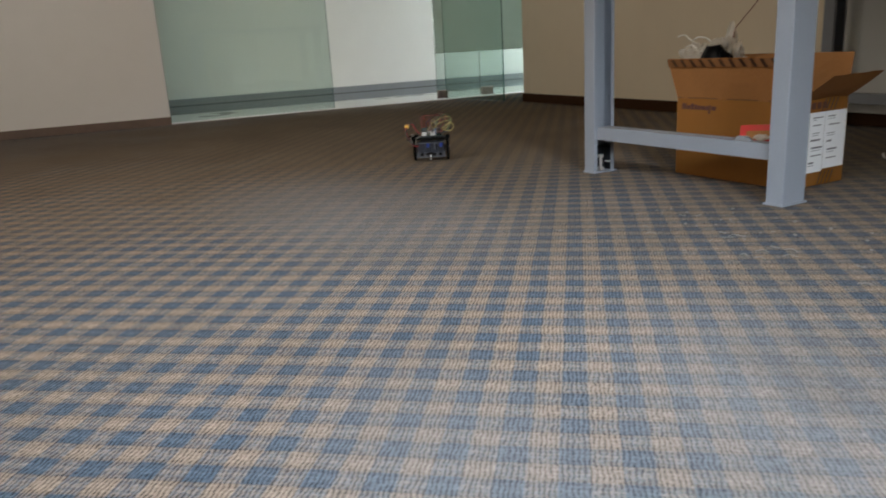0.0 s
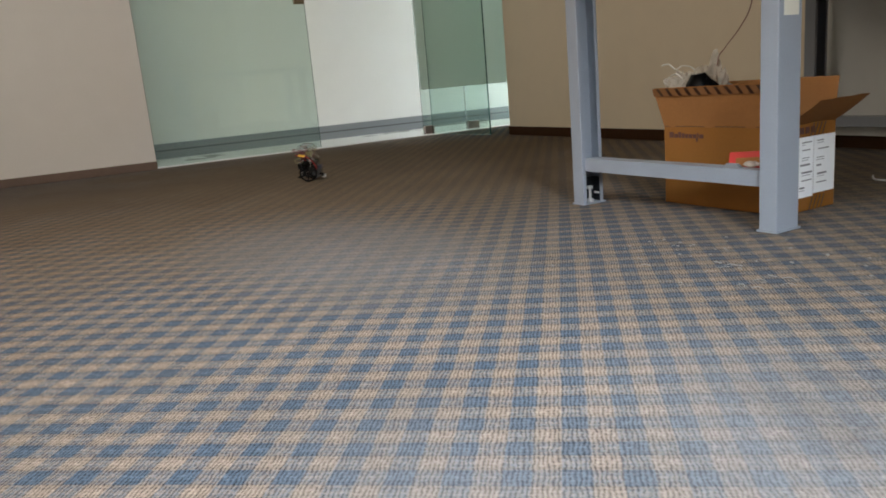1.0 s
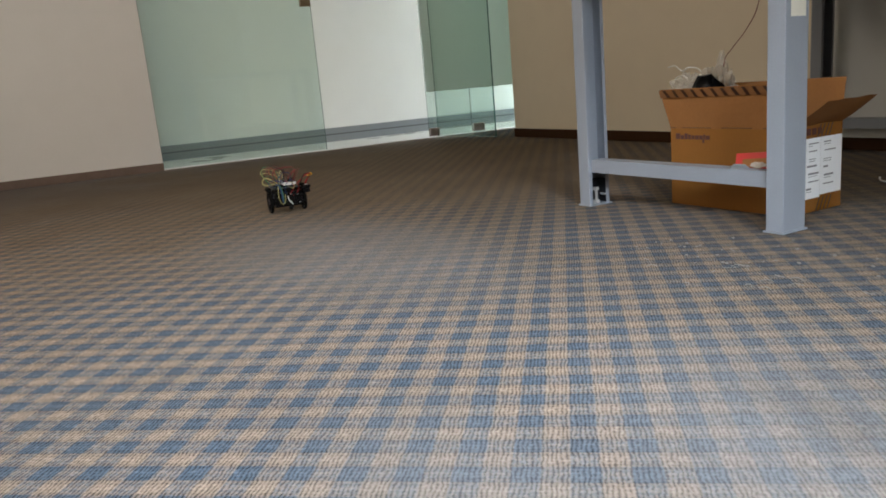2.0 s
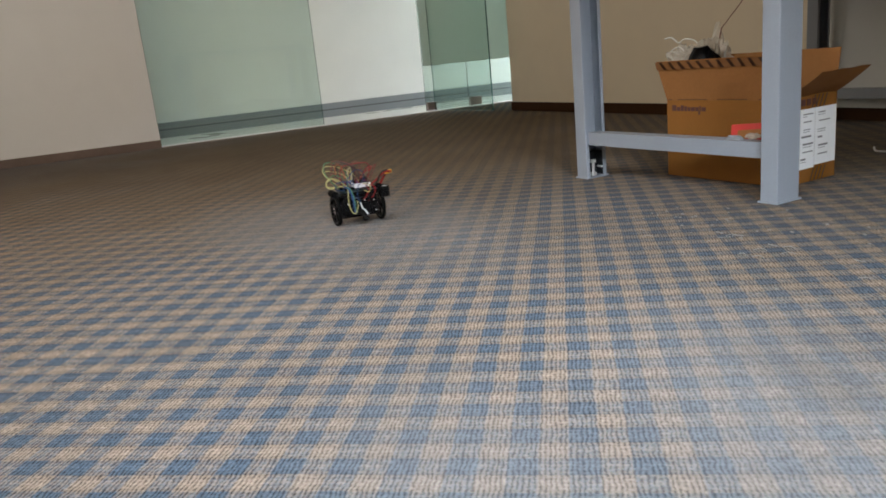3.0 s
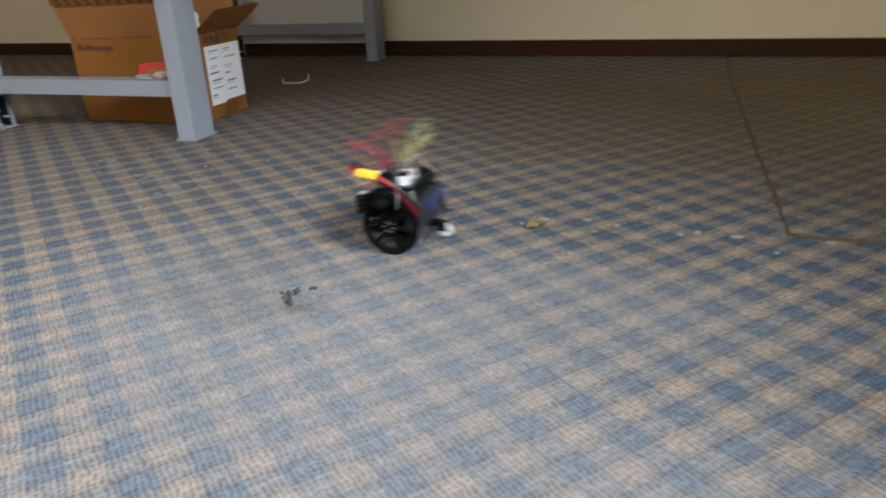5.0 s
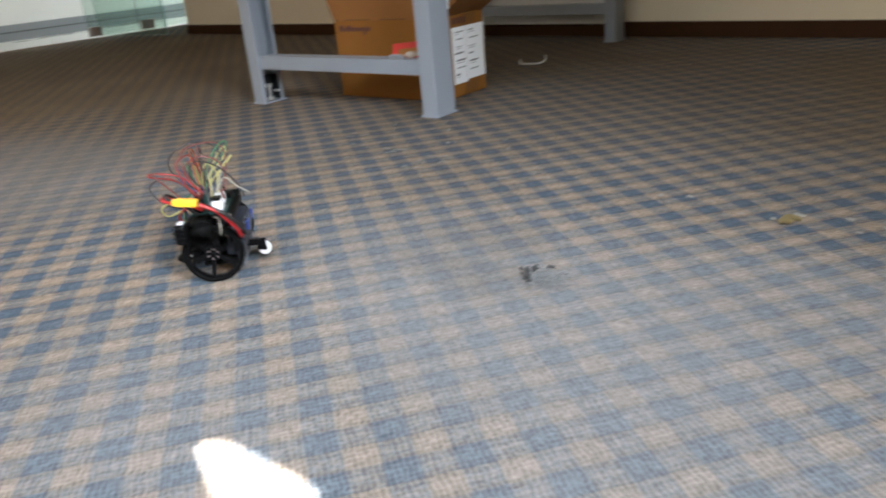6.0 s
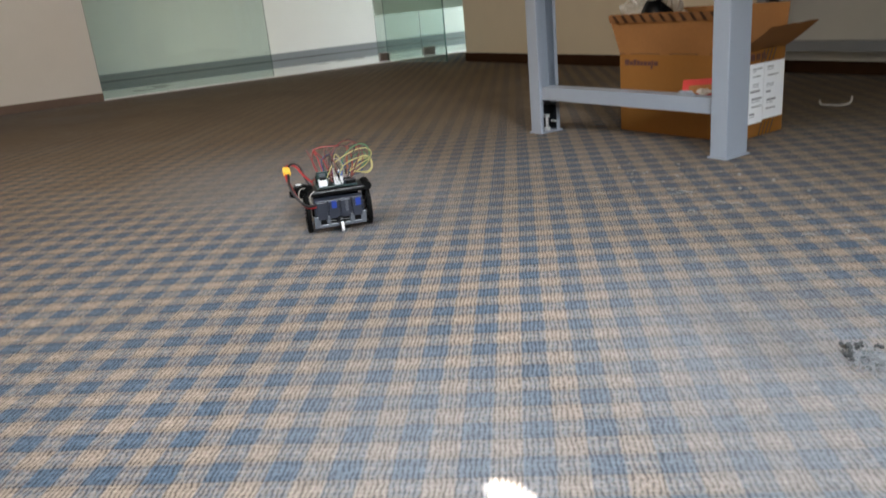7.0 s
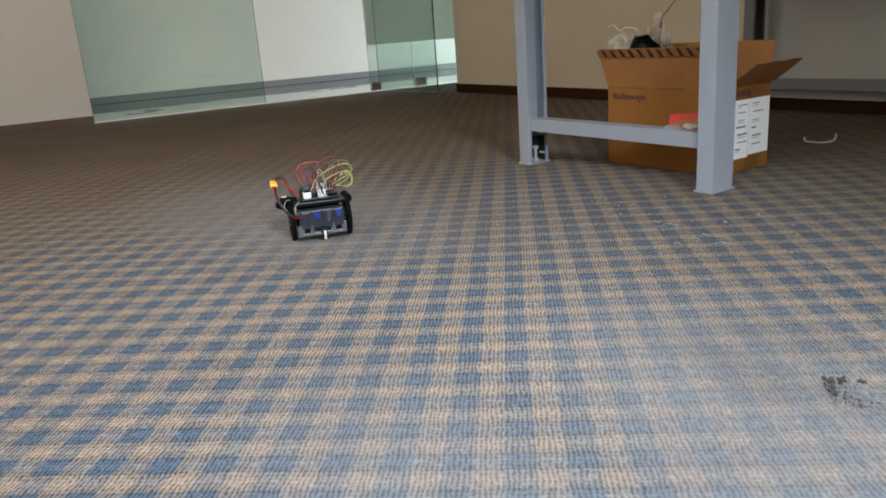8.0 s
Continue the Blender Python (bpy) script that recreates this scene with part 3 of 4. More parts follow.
def build_carton():
    carton = tagged(empty("cardboard_box", BOX), "open brown cardboard carton with printed label and packing tape", "cardboard box")
    t = 0.006
    for lo, hi in (((t, t, 0.001), (BW - t, BD - t, t)), ((0, 0, 0.001), (BW, t, BH)), ((0, BD - t, 0.001), (BW, BD, BH)), ((0, t, 0.001), (t, BD - t, BH)), ((BW - t, t, 0.001), (BW, BD - t, BH))):
        simple("side_panel", CARD, lo, hi, 0.0015, carton)

    def flap(m, wide, high, label, flare=0.0):
        bm = bmesh.new()
        bmesh.ops.create_grid(bm, x_segments=12, y_segments=5, size=0.5)
        for v in bm.verts:
            q = Vector((v.co.x * wide, 0, (v.co.y + 0.5) * high))
            q.x *= 1 + flare * q.z / high
            q.y = 0.004 * noise.noise(q * 14) + 0.010 * (q.z / high) ** 2
            v.co = q
        bmesh.ops.solidify(bm, geom=bm.faces[:], thickness=0.005)
        ob = part("flap", bm, CARD_IN, carton, label)
        ob.matrix_local = m
        return ob
    front = flap(pose(BW / 2, 0.0, BH, 14), BW, 0.118, "raised front flap edged with striped tape", 0.10)
    back = flap(pose(BW / 2, BD - 0.003, BH, -2), BW, 0.118, "raised back flap")
    flap(pose(BW, BD / 2, BH, 60, 0, 90), BD - 0.01, 0.118, "side flap folded outwards")
    flap(pose(0.004, BD / 2, BH, -35, 0, -90), BD - 0.02, 0.118, "side flap folded inwards")
    # brown packing tape with slanted dark stripes along the top of the front flap
    bm = bmesh.new()
    bmesh.ops.create_grid(bm, x_segments=12, y_segments=2, size=0.5)
    for v in bm.verts:
        z = 0.094 + (v.co.y + 0.5) * 0.0235
        q = Vector((v.co.x * BW * (1 + 0.10 * z / 0.118), 0, z))
        v.co = (q.x, 0.004 * noise.noise(q * 14) + 0.010 * (z / 0.118) ** 2 - 0.0058, z)
    bmesh.ops.solidify(bm, geom=bm.faces[:], thickness=0.0004)
    tape = part("tape", bm, TAPE_BROWN, front, "glossy brown packing tape")
    for k in range(12):
        bm = bmesh.new()
        x = -BW / 2 - 0.006 + k * 0.036
        q = []
        for dx, z in ((0, 0.117), (0.012, 0.117), (0.030, 0.095), (0.018, 0.095)):
            p = Vector((x + dx, 0, z))
            q.append(bm.verts.new((p.x, 0.004 * noise.noise(p * 14) + 0.010 * (z / 0.118) ** 2 - 0.0070, z)))
        bm.faces.new(q)
        bmesh.ops.solidify(bm, geom=bm.faces[:], thickness=0.0005)
        part("tape_stripe", bm, TAPE, tape)
    # fold crease and printed mark
    simple("crease", TAPE, (0.002, -0.0006, BH - 0.003), (BW - 0.002, 0.0002, BH - 0.001), parent=carton)
    bm = bmesh.new()
    x = 0.022
    for wide, high in ((0.013, 0.016), (0.010, 0.011), (0.009, 0.016), (0.008, 0.013), (0.008, 0.011), (0.011, 0.011), (0.010, 0.011), (0.004, 0.014), (0.012, 0.011)):
        block(bm, (x, -0.0012, 0.206), (x + 1.3 * wide, 0.0002, 0.206 + 1.1 * high), 0.0003)
        x += 1.3 * wide + 0.0026
    block(bm, (x - 0.030, -0.0012, 0.196), (x - 0.023, 0.0002, 0.206), 0.0003)
    part("printed_mark", bm, PRINT, carton, "dark printed maker's mark as plain bars")
    # labels on the side
    for y0, y1, z0, z1, rows in ((0.055, 0.122, 0.040, 0.206, 7), (0.124, 0.218, 0.046, 0.206, 6)):
        lab = simple("paper_label", PAPER, (BW - 0.0004, y0, z0), (BW + 0.0012, y1, z1), parent=carton, label="white paper shipping label with print")
        bm = bmesh.new()
        for k in range(rows):
            z = z1 - 0.016 - k * (z1 - z0 - 0.02) / rows
            a = y0 + 0.006 + 0.012 * random.random()
            block(bm, (BW + 0.0011, a, z), (BW + 0.0017, min(a + random.uniform(0.02, 0.05), y1 - 0.006), z + random.choice((0.002, 0.003, 0.005))))
            if k % 2 == 0:
                block(bm, (BW + 0.0011, a, z - 0.006), (BW + 0.0017, min(a + random.uniform(0.015, 0.04), y1 - 0.006), z - 0.0045))
        part("label_print", bm, INK, lab)
    bm = bmesh.new()
    for k in range(3):
        block(bm, (BW - 0.0004, 0.062 + 0.024 * k, 0.215), (BW + 0.001, 0.080 + 0.024 * k, 0.233), 0.0004)
        block(bm, (BW + 0.0008, 0.066 + 0.024 * k, 0.219), (BW + 0.0013, 0.076 + 0.024 * k, 0.229), 0.0003)
    part("handling_symbols", bm, PRINT, carton, "dark printed handling symbols")
    for z0, z1 in ((0.002, 0.040), (0.206, 0.242)):
        bm = bmesh.new()
        for k in range(4):
            y = 0.105 + k * 0.017
            q = [bm.verts.new((BW + 0.0008, *p)) for p in ((y, z0), (y + 0.006, z0), (y + 0.022, z1), (y + 0.016, z1))]
            bm.faces.new(q)
        bmesh.ops.solidify(bm, geom=bm.faces[:], thickness=0.0006)
        part("tape_stripe", bm, TAPE, carton)
    # contents
    def inside(x, y, z):
        return BOX @ Vector((x, y, z))
    bm = bmesh.new()
    for where, size, seed in (((0.085, 0.12, 0.335), (0.052, 0.042, 0.085), 3), ((0.035, 0.11, 0.345), (0.050, 0.040, 0.062), 9), ((-0.03, 0.12, 0.350), (0.058, 0.040, 0.052), 5)):
        made = bmesh.ops.create_icosphere(bm, subdivisions=4, radius=1)["verts"]
        for v in made:
            fold = 0.55 * noise.noise(v.co * 1.6 + Vector((seed, 0, seed))) + 0.34 * (abs(noise.noise(v.co * 3.1 + Vector((0, seed, 0)))) * 2 - 0.5) + 0.12 * noise.noise(v.co * 8)
            v.co = inside(*where) + Vector([c * q * (1 + fold) for c, q in zip(v.co, size)])
    tagged(part("plastic_bag", bm, PLASTIC_CLEAR), "crumpled clear plastic bag in the carton", "plastic bag")
    bm = bmesh.new()
    made = bmesh.ops.create_icosphere(bm, subdivisions=3, radius=1)["verts"]
    for v in made:
        fold = 0.4 * noise.noise(v.co * 1.8) + 0.2 * noise.noise(v.co * 5)
        v.co = Vector((-1.394, 1.80, 0.272)) + Vector([c * q * (1 + fold) for c, q in zip(v.co, (0.012, 0.022, 0.042))])
    tagged(part("packing_paper", bm, PAPER, smooth=True), "crumpled white packing paper sticking out of the carton", "paper")
    bm = bmesh.new()
    lump(bm, inside(0.085, 0.06, 0.325), (0.045, 0.03, 0.075), 12, 2, 0.35)
    lump(bm, inside(0.12, 0.07, 0.31), (0.045, 0.03, 0.07), 14, 2, 0.35)
    tagged(part("black_pouch", bm, BLACK, smooth=True), "black crumpled pouch in the carton", "pouch")
    bm = bmesh.new()
    tube(bm, [inside(0.10, 0.12, 0.26), inside(0.105, 0.12, 0.42), inside(0.135, 0.12, 0.465), inside(0.185, 0.12, 0.515), inside(0.225, 0.12, 0.58), inside(0.24, 0.12, 0.70)], 0.0016)
    tagged(part("cable", bm, W_MAROON), "thin dark cable rising from the carton", "cable")
    bm = bmesh.new()
    tube(bm, [inside(-0.12, 0.12, 0.425), inside(-0.09, 0.12, 0.428), inside(-0.06, 0.12, 0.41), inside(-0.03, 0.12, 0.42), inside(0.02, 0.12, 0.40), inside(0.05, 0.12, 0.30)], 0.0022)
    tube(bm, [inside(-0.09, 0.11, 0.38), inside(-0.06, 0.11, 0.395), inside(-0.03, 0.11, 0.385), inside(0.03, 0.11, 0.30)], 0.002)
    tagged(part("white_cable", bm, W_WHITE), "curled cream cable hanging out of the carton", "cable")


def build_beam_items():
    m = BENCH @ pose(-0.075, 0.04, 0.153)
    packet = tagged(empty("red_packet", m), "red printed packet lying on the bench crossbeam", "packet")
    lean = Matrix.Rotation(radians(-14), 4, "X") @ Matrix.Rotation(radians(-5), 4, "Y")
    bm = bmesh.new()
    block(bm, (-0.056, 0.008, -0.002), (0.050, 0.013, 0.043), 0.001, lean)
    card = part("card", bm, RED, packet)
    bm = bmesh.new()
    block(bm, (-0.034, 0.0070, 0.004), (0.048, 0.0082, 0.027), 0.0004, lean)
    part("label", bm, CARD_IN, card, "plain buff label")
    bm = bmesh.new()
    made = bmesh.ops.create_icosphere(bm, subdivisions=3, radius=1)["verts"]
    for v in made:
        fold = 0.35 * noise.noise(v.co * 2.2) + 0.25 * noise.noise(v.co * 6)
        v.co = Vector((0.026, -0.006, 0.011)) + Vector([c * q * (1 + fold) for c, q in zip(v.co, (0.022, 0.009, 0.008))])
    part("wrapper", bm, PLASTIC_CLEAR, packet, "crumpled clear plastic wrapper")
    coil = tagged(empty("cable_coil", BENCH @ pose(-0.10, 0.026, 0.153)), "small coil of grey cable on the crossbeam", "cable coil")
    bm = bmesh.new()
    for k in range(4):
        tube(bm, [(0.03 * math.cos(a) * (1 - 0.13 * k), 0.014 * math.sin(a) * (1 - 0.1 * k), 0.002 + 0.0026 * k) for a in (i * math.pi / 6 for i in range(13))], 0.0012, 3, 5)
    part("loop", bm, SKIRT_GREY, coil)


# ---- floor litter ----
def build_litter():
    bm = bmesh.new()
    for k, (dx, dy, size) in enumerate(((-0.020, 0.004, 0.006), (-0.012, 0.010, 0.005), (-0.006, -0.006, 0.006), (0.002, -0.012, 0.004), (0.004, 0.020, 0.005), (-0.016, -0.004, 0.003))):
        for j in range(5):
            spot = (-0.468 + dx + random.gauss(0, size * 0.5), 0.832 + 1.7 * dy + random.gauss(0, size * 0.5), random.uniform(0.001, 0.006))
            lump(bm, spot, [size * random.uniform(0.32, 0.66) for _ in range(3)], 7 * k + j, 1, 0.9, 1)
    for k in range(300):
        a, r = random.uniform(0, 6.28), abs(random.gauss(0, 0.5))
        x, y = -0.444 + 0.042 * r * math.cos(a), 0.828 + 0.042 * r * math.sin(a)
        z, turn_a, run = 0.001 + random.uniform(0, 0.008) * max(0.1, 1 - r), random.uniform(0, 6.28), random.uniform(0.003, 0.009)
        c, d = math.cos(turn_a) * run, math.sin(turn_a) * run
        tube(bm, [(x, y, z), (x + 0.5 * c - 0.3 * d, y + 0.5 * d + 0.3 * c, z + random.uniform(0, 0.003)), (x + c, y + d, max(0.0005, z - 0.001))], random.uniform(0.0003, 0.0008), 2, 3, 0)
    tagged(part("lint_clump", bm, [FLUFF, FLUFF_DARK], smooth=True), "grey clump of lint and dust on the carpet", "lint", kind="stuff")
    bm = bmesh.new()
    tube(bm, [(-0.247, 1.168, 0.004), (-0.240, 1.176, 0.012), (-0.230, 1.182, 0.010), (-0.224, 1.192, 0.005)], 0.004, 5, 5)
    lump(bm, (-0.238, 1.173, 0.006), (0.010, 0.006, 0.005), 2, 1, 0.6)
    tagged(part("dry_leaf", bm, LEAF), "small curled dry leaf scrap on the carpet", "leaf scrap")
    bm = bmesh.new()
    for k in range(90):
        if k < 46:
            x, y = random.gauss(-1.20, 0.16), random.gauss(1.33, 0.10)
        elif k < 66:
            x, y = random.uniform(-0.5, 0.3), 1.215 + random.gauss(0, 0.02)
        else:
            x, y = random.uniform(-2.4, 0.2), random.uniform(0.5, 2.4)
        s = random.uniform(0.0008, 0.0024)
        s *= 1.5 if k < 46 else 2.2 if k < 66 else 1.0
        lump(bm, (x, y, s * 0.5), (s * random.uniform(0.8, 2), s, s * 0.6), k, 1, 0.6)
    for k in range(26):
        x, y, a, run = random.gauss(-1.05, 0.22), random.gauss(1.25, 0.10), random.uniform(0, 6.28), random.uniform(0.008, 0.03)
        c, d = math.cos(a) * run, math.sin(a) * run
        tube(bm, [(x, y, 0.001), (x + 0.5 * c - 0.25 * d, y + 0.5 * d + 0.25 * c, 0.003), (x + c, y + d, 0.001)], random.uniform(0.0005, 0.0010), 3, 4)
    tagged(part("crumbs", bm, CRUMB), "scattered pale crumbs and fluff on the carpet", "crumbs", kind="stuff")
    bm = bmesh.new()
    tube(bm, [(-1.562, 2.43, 0.009), (-1.555, 2.42, 0.004), (-1.530, 2.394, 0.003), (-1.500, 2.394, 0.003), (-1.474, 2.404, 0.003), (-1.463, 2.436, 0.005), (-1.472, 2.465, 0.012), (-1.482, 2.482, 0.020)], 0.0034)
    tagged(part("white_strip", bm, W_WHITE), "bent white plastic strip lying on the carpet", "plastic strip")
    # seam of the carpet: frayed low ridge
    bm = bmesh.new()
    line = [(-0.05, 3.11), (-0.004, 2.553), (0.04, 2.15), (0.085, 1.746), (0.115, 1.49), (0.142, 1.243)]
    tube(bm, [(x, y, 0.0) for x, y in line], 0.0035, 10, 5)
    tube(bm, [(0.142, 1.243, 0), (0.19, 1.236, 0.001), (0.26, 1.244, 0.0), (0.40, 1.26, 0)], 0.004, 10, 5)
    for v in bm.verts:
        v.co += Vector((0.004 * noise.noise(v.co * 60), 0.004 * noise.noise(v.co * 55 + Vector((5, 0, 0))), 0))
    tagged(part("carpet_seam", bm, SEAM), "frayed dark seam between two carpet lengths", "seam", kind="structure")
    outlet = tagged(empty("wall_socket"), "cream wall socket plate low on the wall", "socket")
    simple("plate", STICKER, (0.015, Y_BACK - 0.009, 0.300), (0.10, Y_BACK, 0.386), 0.003, outlet)
    simple("plate", STICKER, (0.125, Y_BACK - 0.009, 0.303), (0.21, Y_BACK, 0.389), 0.003, outlet)


# ---- two-wheeled robot ----
WHEEL_R, WHEEL_X = 0.045, 0.065


def build_wheel(robot, side):
    """A black spoked wheel; its axle lies along the robot's x."""
    wheel = tagged(empty("wheel"), "black spoked plastic wheel with rubber tyre")
    wheel.parent = robot
    wheel.location = (side * WHEEL_X, 0, WHEEL_R)
    turn = pose(0, 0, 0, 0, 90)
    bm = bmesh.new()
    rings = []
    for k in range(40):
        a = 2 * math.pi * k / 40
        rings.append([bm.verts.new((x, r * math.cos(a), r * math.sin(a))) for x, r in ((-0.005, 0.0395), (-0.005, 0.0435), (-0.003, 0.045), (0.003, 0.045), (0.005, 0.0435), (0.005, 0.0395))])
    for a, b in zip(rings, rings[1:] + rings[:1]):
        for k in range(6):
            bm.faces.new((a[k], a[(k + 1) % 6], b[(k + 1) % 6], b[k]))
    part("tyre", bm, RUBBER, wheel, smooth=True)
    bm = bmesh.new()
    rings = []
    for k in range(40):
        a = 2 * math.pi * k / 40
        rings.append([bm.verts.new((x, r * math.cos(a), r * math.sin(a))) for x, r in ((-0.004, 0.036), (-0.004, 0.040), (0.004, 0.040), (0.004, 0.036))])
    for a, b in zip(rings, rings[1:] + rings[:1]):
        for k in range(4):
            bm.faces.new((a[k], a[(k + 1) % 4], b[(k + 1) % 4], b[k]))
    for k in range(6):
        block(bm, (-0.0025, -0.003, 0.009), (0.0025, 0.003, 0.0375), 0.0006, Matrix.Rotation(2 * math.pi * k / 6, 4, "X"))
    part("rim", bm, BLACK, wheel)
    bm = bmesh.new()
    cylinder(bm, 0.011, 0.010, turn, 20)
    cylinder(bm, 0.003, 0.014, turn, 12)
    part("hub", bm, BLACK, wheel)
    bm = bmesh.new()
    for k in range(6):
        a = 2 * math.pi * (k + 0.5) / 6
        cylinder(bm, 0.0016, 0.012, pose(0, 0.0075 * math.cos(a), 0.0075 * math.sin(a), 0, 90), 8)
    part("screw", bm, STEEL, wheel, "bright screw heads round the hub")
    return wheel


def wire(robot, points, mat, r=0.0012, name="wire"):
    bm = bmesh.new()
    tube(bm, [(x, y, z if z < 0.12 else 0.12 + 0.86 * (z - 0.12)) for x, y, z in points], r, 7, 6)
    return part(name, bm, mat, robot, smooth=True)


def build_robot():
    """Origin on the floor between the wheels; it drives towards its +y; the power plug hangs at its -x side."""
    robot = tagged(empty("robot_car"), "small black two-wheeled robot car with loose coloured jumper wires", "robot car")
    wheels = [build_wheel(robot, -1), build_wheel(robot, 1)]
    # gear motors behind the grey battery holder
    for s in (-1, 1):
        bm = bmesh.new()
        cylinder(bm, 0.0125, 0.042, pose(s * 0.032, 0.006, WHEEL_R, 0, 90), 20)
        block(bm, (min(s * 0.045, s * 0.056), -0.008, WHEEL_R - 0.014), (max(s * 0.045, s * 0.056), 0.020, WHEEL_R + 0.014), 0.002)
        part("motor", bm, BLACK, robot)
    lean = pose(0, 0, 0, 8)
    bm = bmesh.new()
    block(bm, (-0.052, -0.032, 0.036), (0.052, -0.012, 0.080), 0.002, lean)
    holder = part("battery_holder", bm, GREY_PLASTIC, robot, "grey plastic battery holder")
    for x in (-0.0365, -0.012, 0.0135, 0.038):
        bm = bmesh.new()
        block(bm, (x - 0.0105, -0.0375, 0.038), (x + 0.0105, -0.0305, 0.078), 0.002, lean)
        part("rib", bm, GREY_PLASTIC, holder)
    for x in (-0.010, 0.041):
        bm = bmesh.new()
        block(bm, (x - 0.006, -0.0395, 0.062), (x + 0.005, -0.0365, 0.079), 0.001, lean)
        part("blue_motor_cap", bm, BLUE, holder, "glossy blue cell end")
    bm = bmesh.new()
    block(bm, (0.013, -0.0400, 0.052), (0.019, -0.0370, 0.080), 0.001, lean)
    part("strap", bm, SILVER, holder, "pale strap")
    # lower bumper plate with two dark square sockets
    bm = bmesh.new()
    block(bm, (-0.056, -0.040, 0.014), (0.056, -0.030, 0.022), 0.002)
    for x0, x1 in ((-0.056, -0.043), (-0.029, -0.020), (0.020, 0.030), (0.044, 0.056)):
        block(bm, (x0, -0.041, 0.020), (x1, -0.030, 0.040), 0.0015)
    bumper = part("bumper", bm, SILVER, robot, "light grey plastic bumper")
    for x in (-0.036, 0.037):
        bm = bmesh.new()
        block(bm, (x - 0.008, -0.0385, 0.021), (x + 0.008, -0.030, 0.039), 0.001)
        part("socket", bm, BLACK, bumper)
    bm = bmesh.new()
    block(bm, (-0.052, -0.030, 0.020), (0.052, 0.020, 0.027), 0.002)
    block(bm, (-0.050, 0.006, 0.027), (0.050, 0.028, 0.074), 0.004)
    block(bm, (-0.030, 0.024, 0.030), (0.034, 0.036, 0.062), 0.004)
    part("chassis", bm, BLACK, robot)
    for lo, hi in (((-0.048, 0.026, 0.050), (-0.026, 0.040, 0.080)), ((-0.050, 0.024, 0.026), (-0.034, 0.036, 0.046)), ((0.030, 0.026, 0.046), (0.048, 0.038, 0.082)), ((-0.020, 0.028, 0.060), (0.000, 0.040, 0.078))):
        bm = bmesh.new()
        block(bm, lo, hi, 0.0025)
        part("driver_module", bm, BLACK, robot)
    for x, z in ((-0.037, 0.066), (-0.042, 0.036), (0.039, 0.064), (-0.010, 0.070)):
        bm = bmesh.new()
        cylinder(bm, 0.0016, 0.004, pose(x, 0.040 if z > 0.05 else 0.037, z, 90), 8)
        part("screw", bm, BOLT, robot)
    # deck with rounded roll at one end
    bm = bmesh.new()
    block(bm, (-0.060, -0.034, 0.082), (0.062, 0.034, 0.094), 0.004)
    deck = part("deck", bm, BLACK, robot)
    bm = bmesh.new()
    cylinder(bm, 0.0095, 0.050, pose(0.066, -0.006, 0.091, 90), 18)
    part("foam_roll", bm, RUBBER, deck)
    bm = bmesh.new()
    lump(bm, (-0.066, 0.006, 0.094), (0.012, 0.018, 0.010), 6, 2, 0.5)
    lump(bm, (-0.084, 0.004, 0.088), (0.014, 0.016, 0.010), 8, 2, 0.5)
    block(bm, (-0.078, -0.004, 0.090), (-0.048, 0.010, 0.102), 0.003)
    part("taped_cable", bm, RUBBER, robot, "black taped cable bundle", True)
    sensor = simple("sensor_block", BLACK, (-0.086, 0.028, 0.068), (-0.062, 0.045, 0.099), 0.005, robot, "black ribbed sensor block")
    for k in range(4):
        simple("rib", BLACK, (-0.0875, 0.031, 0.071 + 0.007 * k), (-0.0855, 0.042, 0.0735 + 0.007 * k), 0.0004, sensor)
        simple("rib", BLACK, (-0.083, 0.0445, 0.071 + 0.007 * k), (-0.065, 0.0465, 0.0735 + 0.007 * k), 0.0004, sensor)
    simple("tag", WHITE_P, (-0.081, 0.031, 0.0985), (-0.069, 0.040, 0.1005), 0.0006, sensor, "small white tag")
    # electronics
    bm = bmesh.new()
    block(bm, (-0.040, -0.026, 0.096), (0.046, 0.026, 0.099), 0.0005)
    board = part("circuit_board", bm, PCB, robot, "green circuit board")
    for lo, hi, mat, name in (((-0.034, -0.020, 0.099), (-0.016, -0.004, 0.113), WHITE_P, "connector"), ((-0.036, 0.000, 0.099), (-0.012, 0.004, 0.128), PCB, "module"), ((-0.030, -0.001, 0.104), (-0.018, 0.0005, 0.124), SILVER, "chip"), ((0.004, -0.002, 0.099), (0.020, 0.001, 0.124), BLUE_PCB, "module"), ((-0.032, -0.018, 0.113), (-0.018, -0.006, 0.118), BLACK, "chip"), ((0.000, -0.018, 0.099), (0.018, -0.004, 0.115), WHITE_P, "connector"),
                              ((-0.006, 0.002, 0.099), (0.040, 0.024, 0.108), BLACK, "chip"), ((0.022, -0.024, 0.099), (0.044, -0.004, 0.107), BLACK, "chip"), ((-0.038, 0.008, 0.099), (-0.014, 0.024, 0.118), BLACK, "chip"),
                              ((-0.036, 0.026, 0.104), (0.012, 0.031, 0.116), WHITE_P, "connector")):
        bm = bmesh.new()
        block(bm, lo, hi, 0.001)
        part(name, bm, mat, board)
    bm = bmesh.new()
    for k in range(10):
        block(bm, (-0.004 + 0.0042 * k, 0.0035, 0.108), (-0.0024 + 0.0042 * k, 0.0055, 0.114))
    part("pin_header", bm, STEEL, board)
    # casters
    bm = bmesh.new()
    block(bm, (-0.006, -0.058, 0.026), (0.006, -0.036, 0.036), 0.002)
    block(bm, (-0.0055, -0.068, 0.018), (-0.003, -0.054, 0.034), 0.0008)
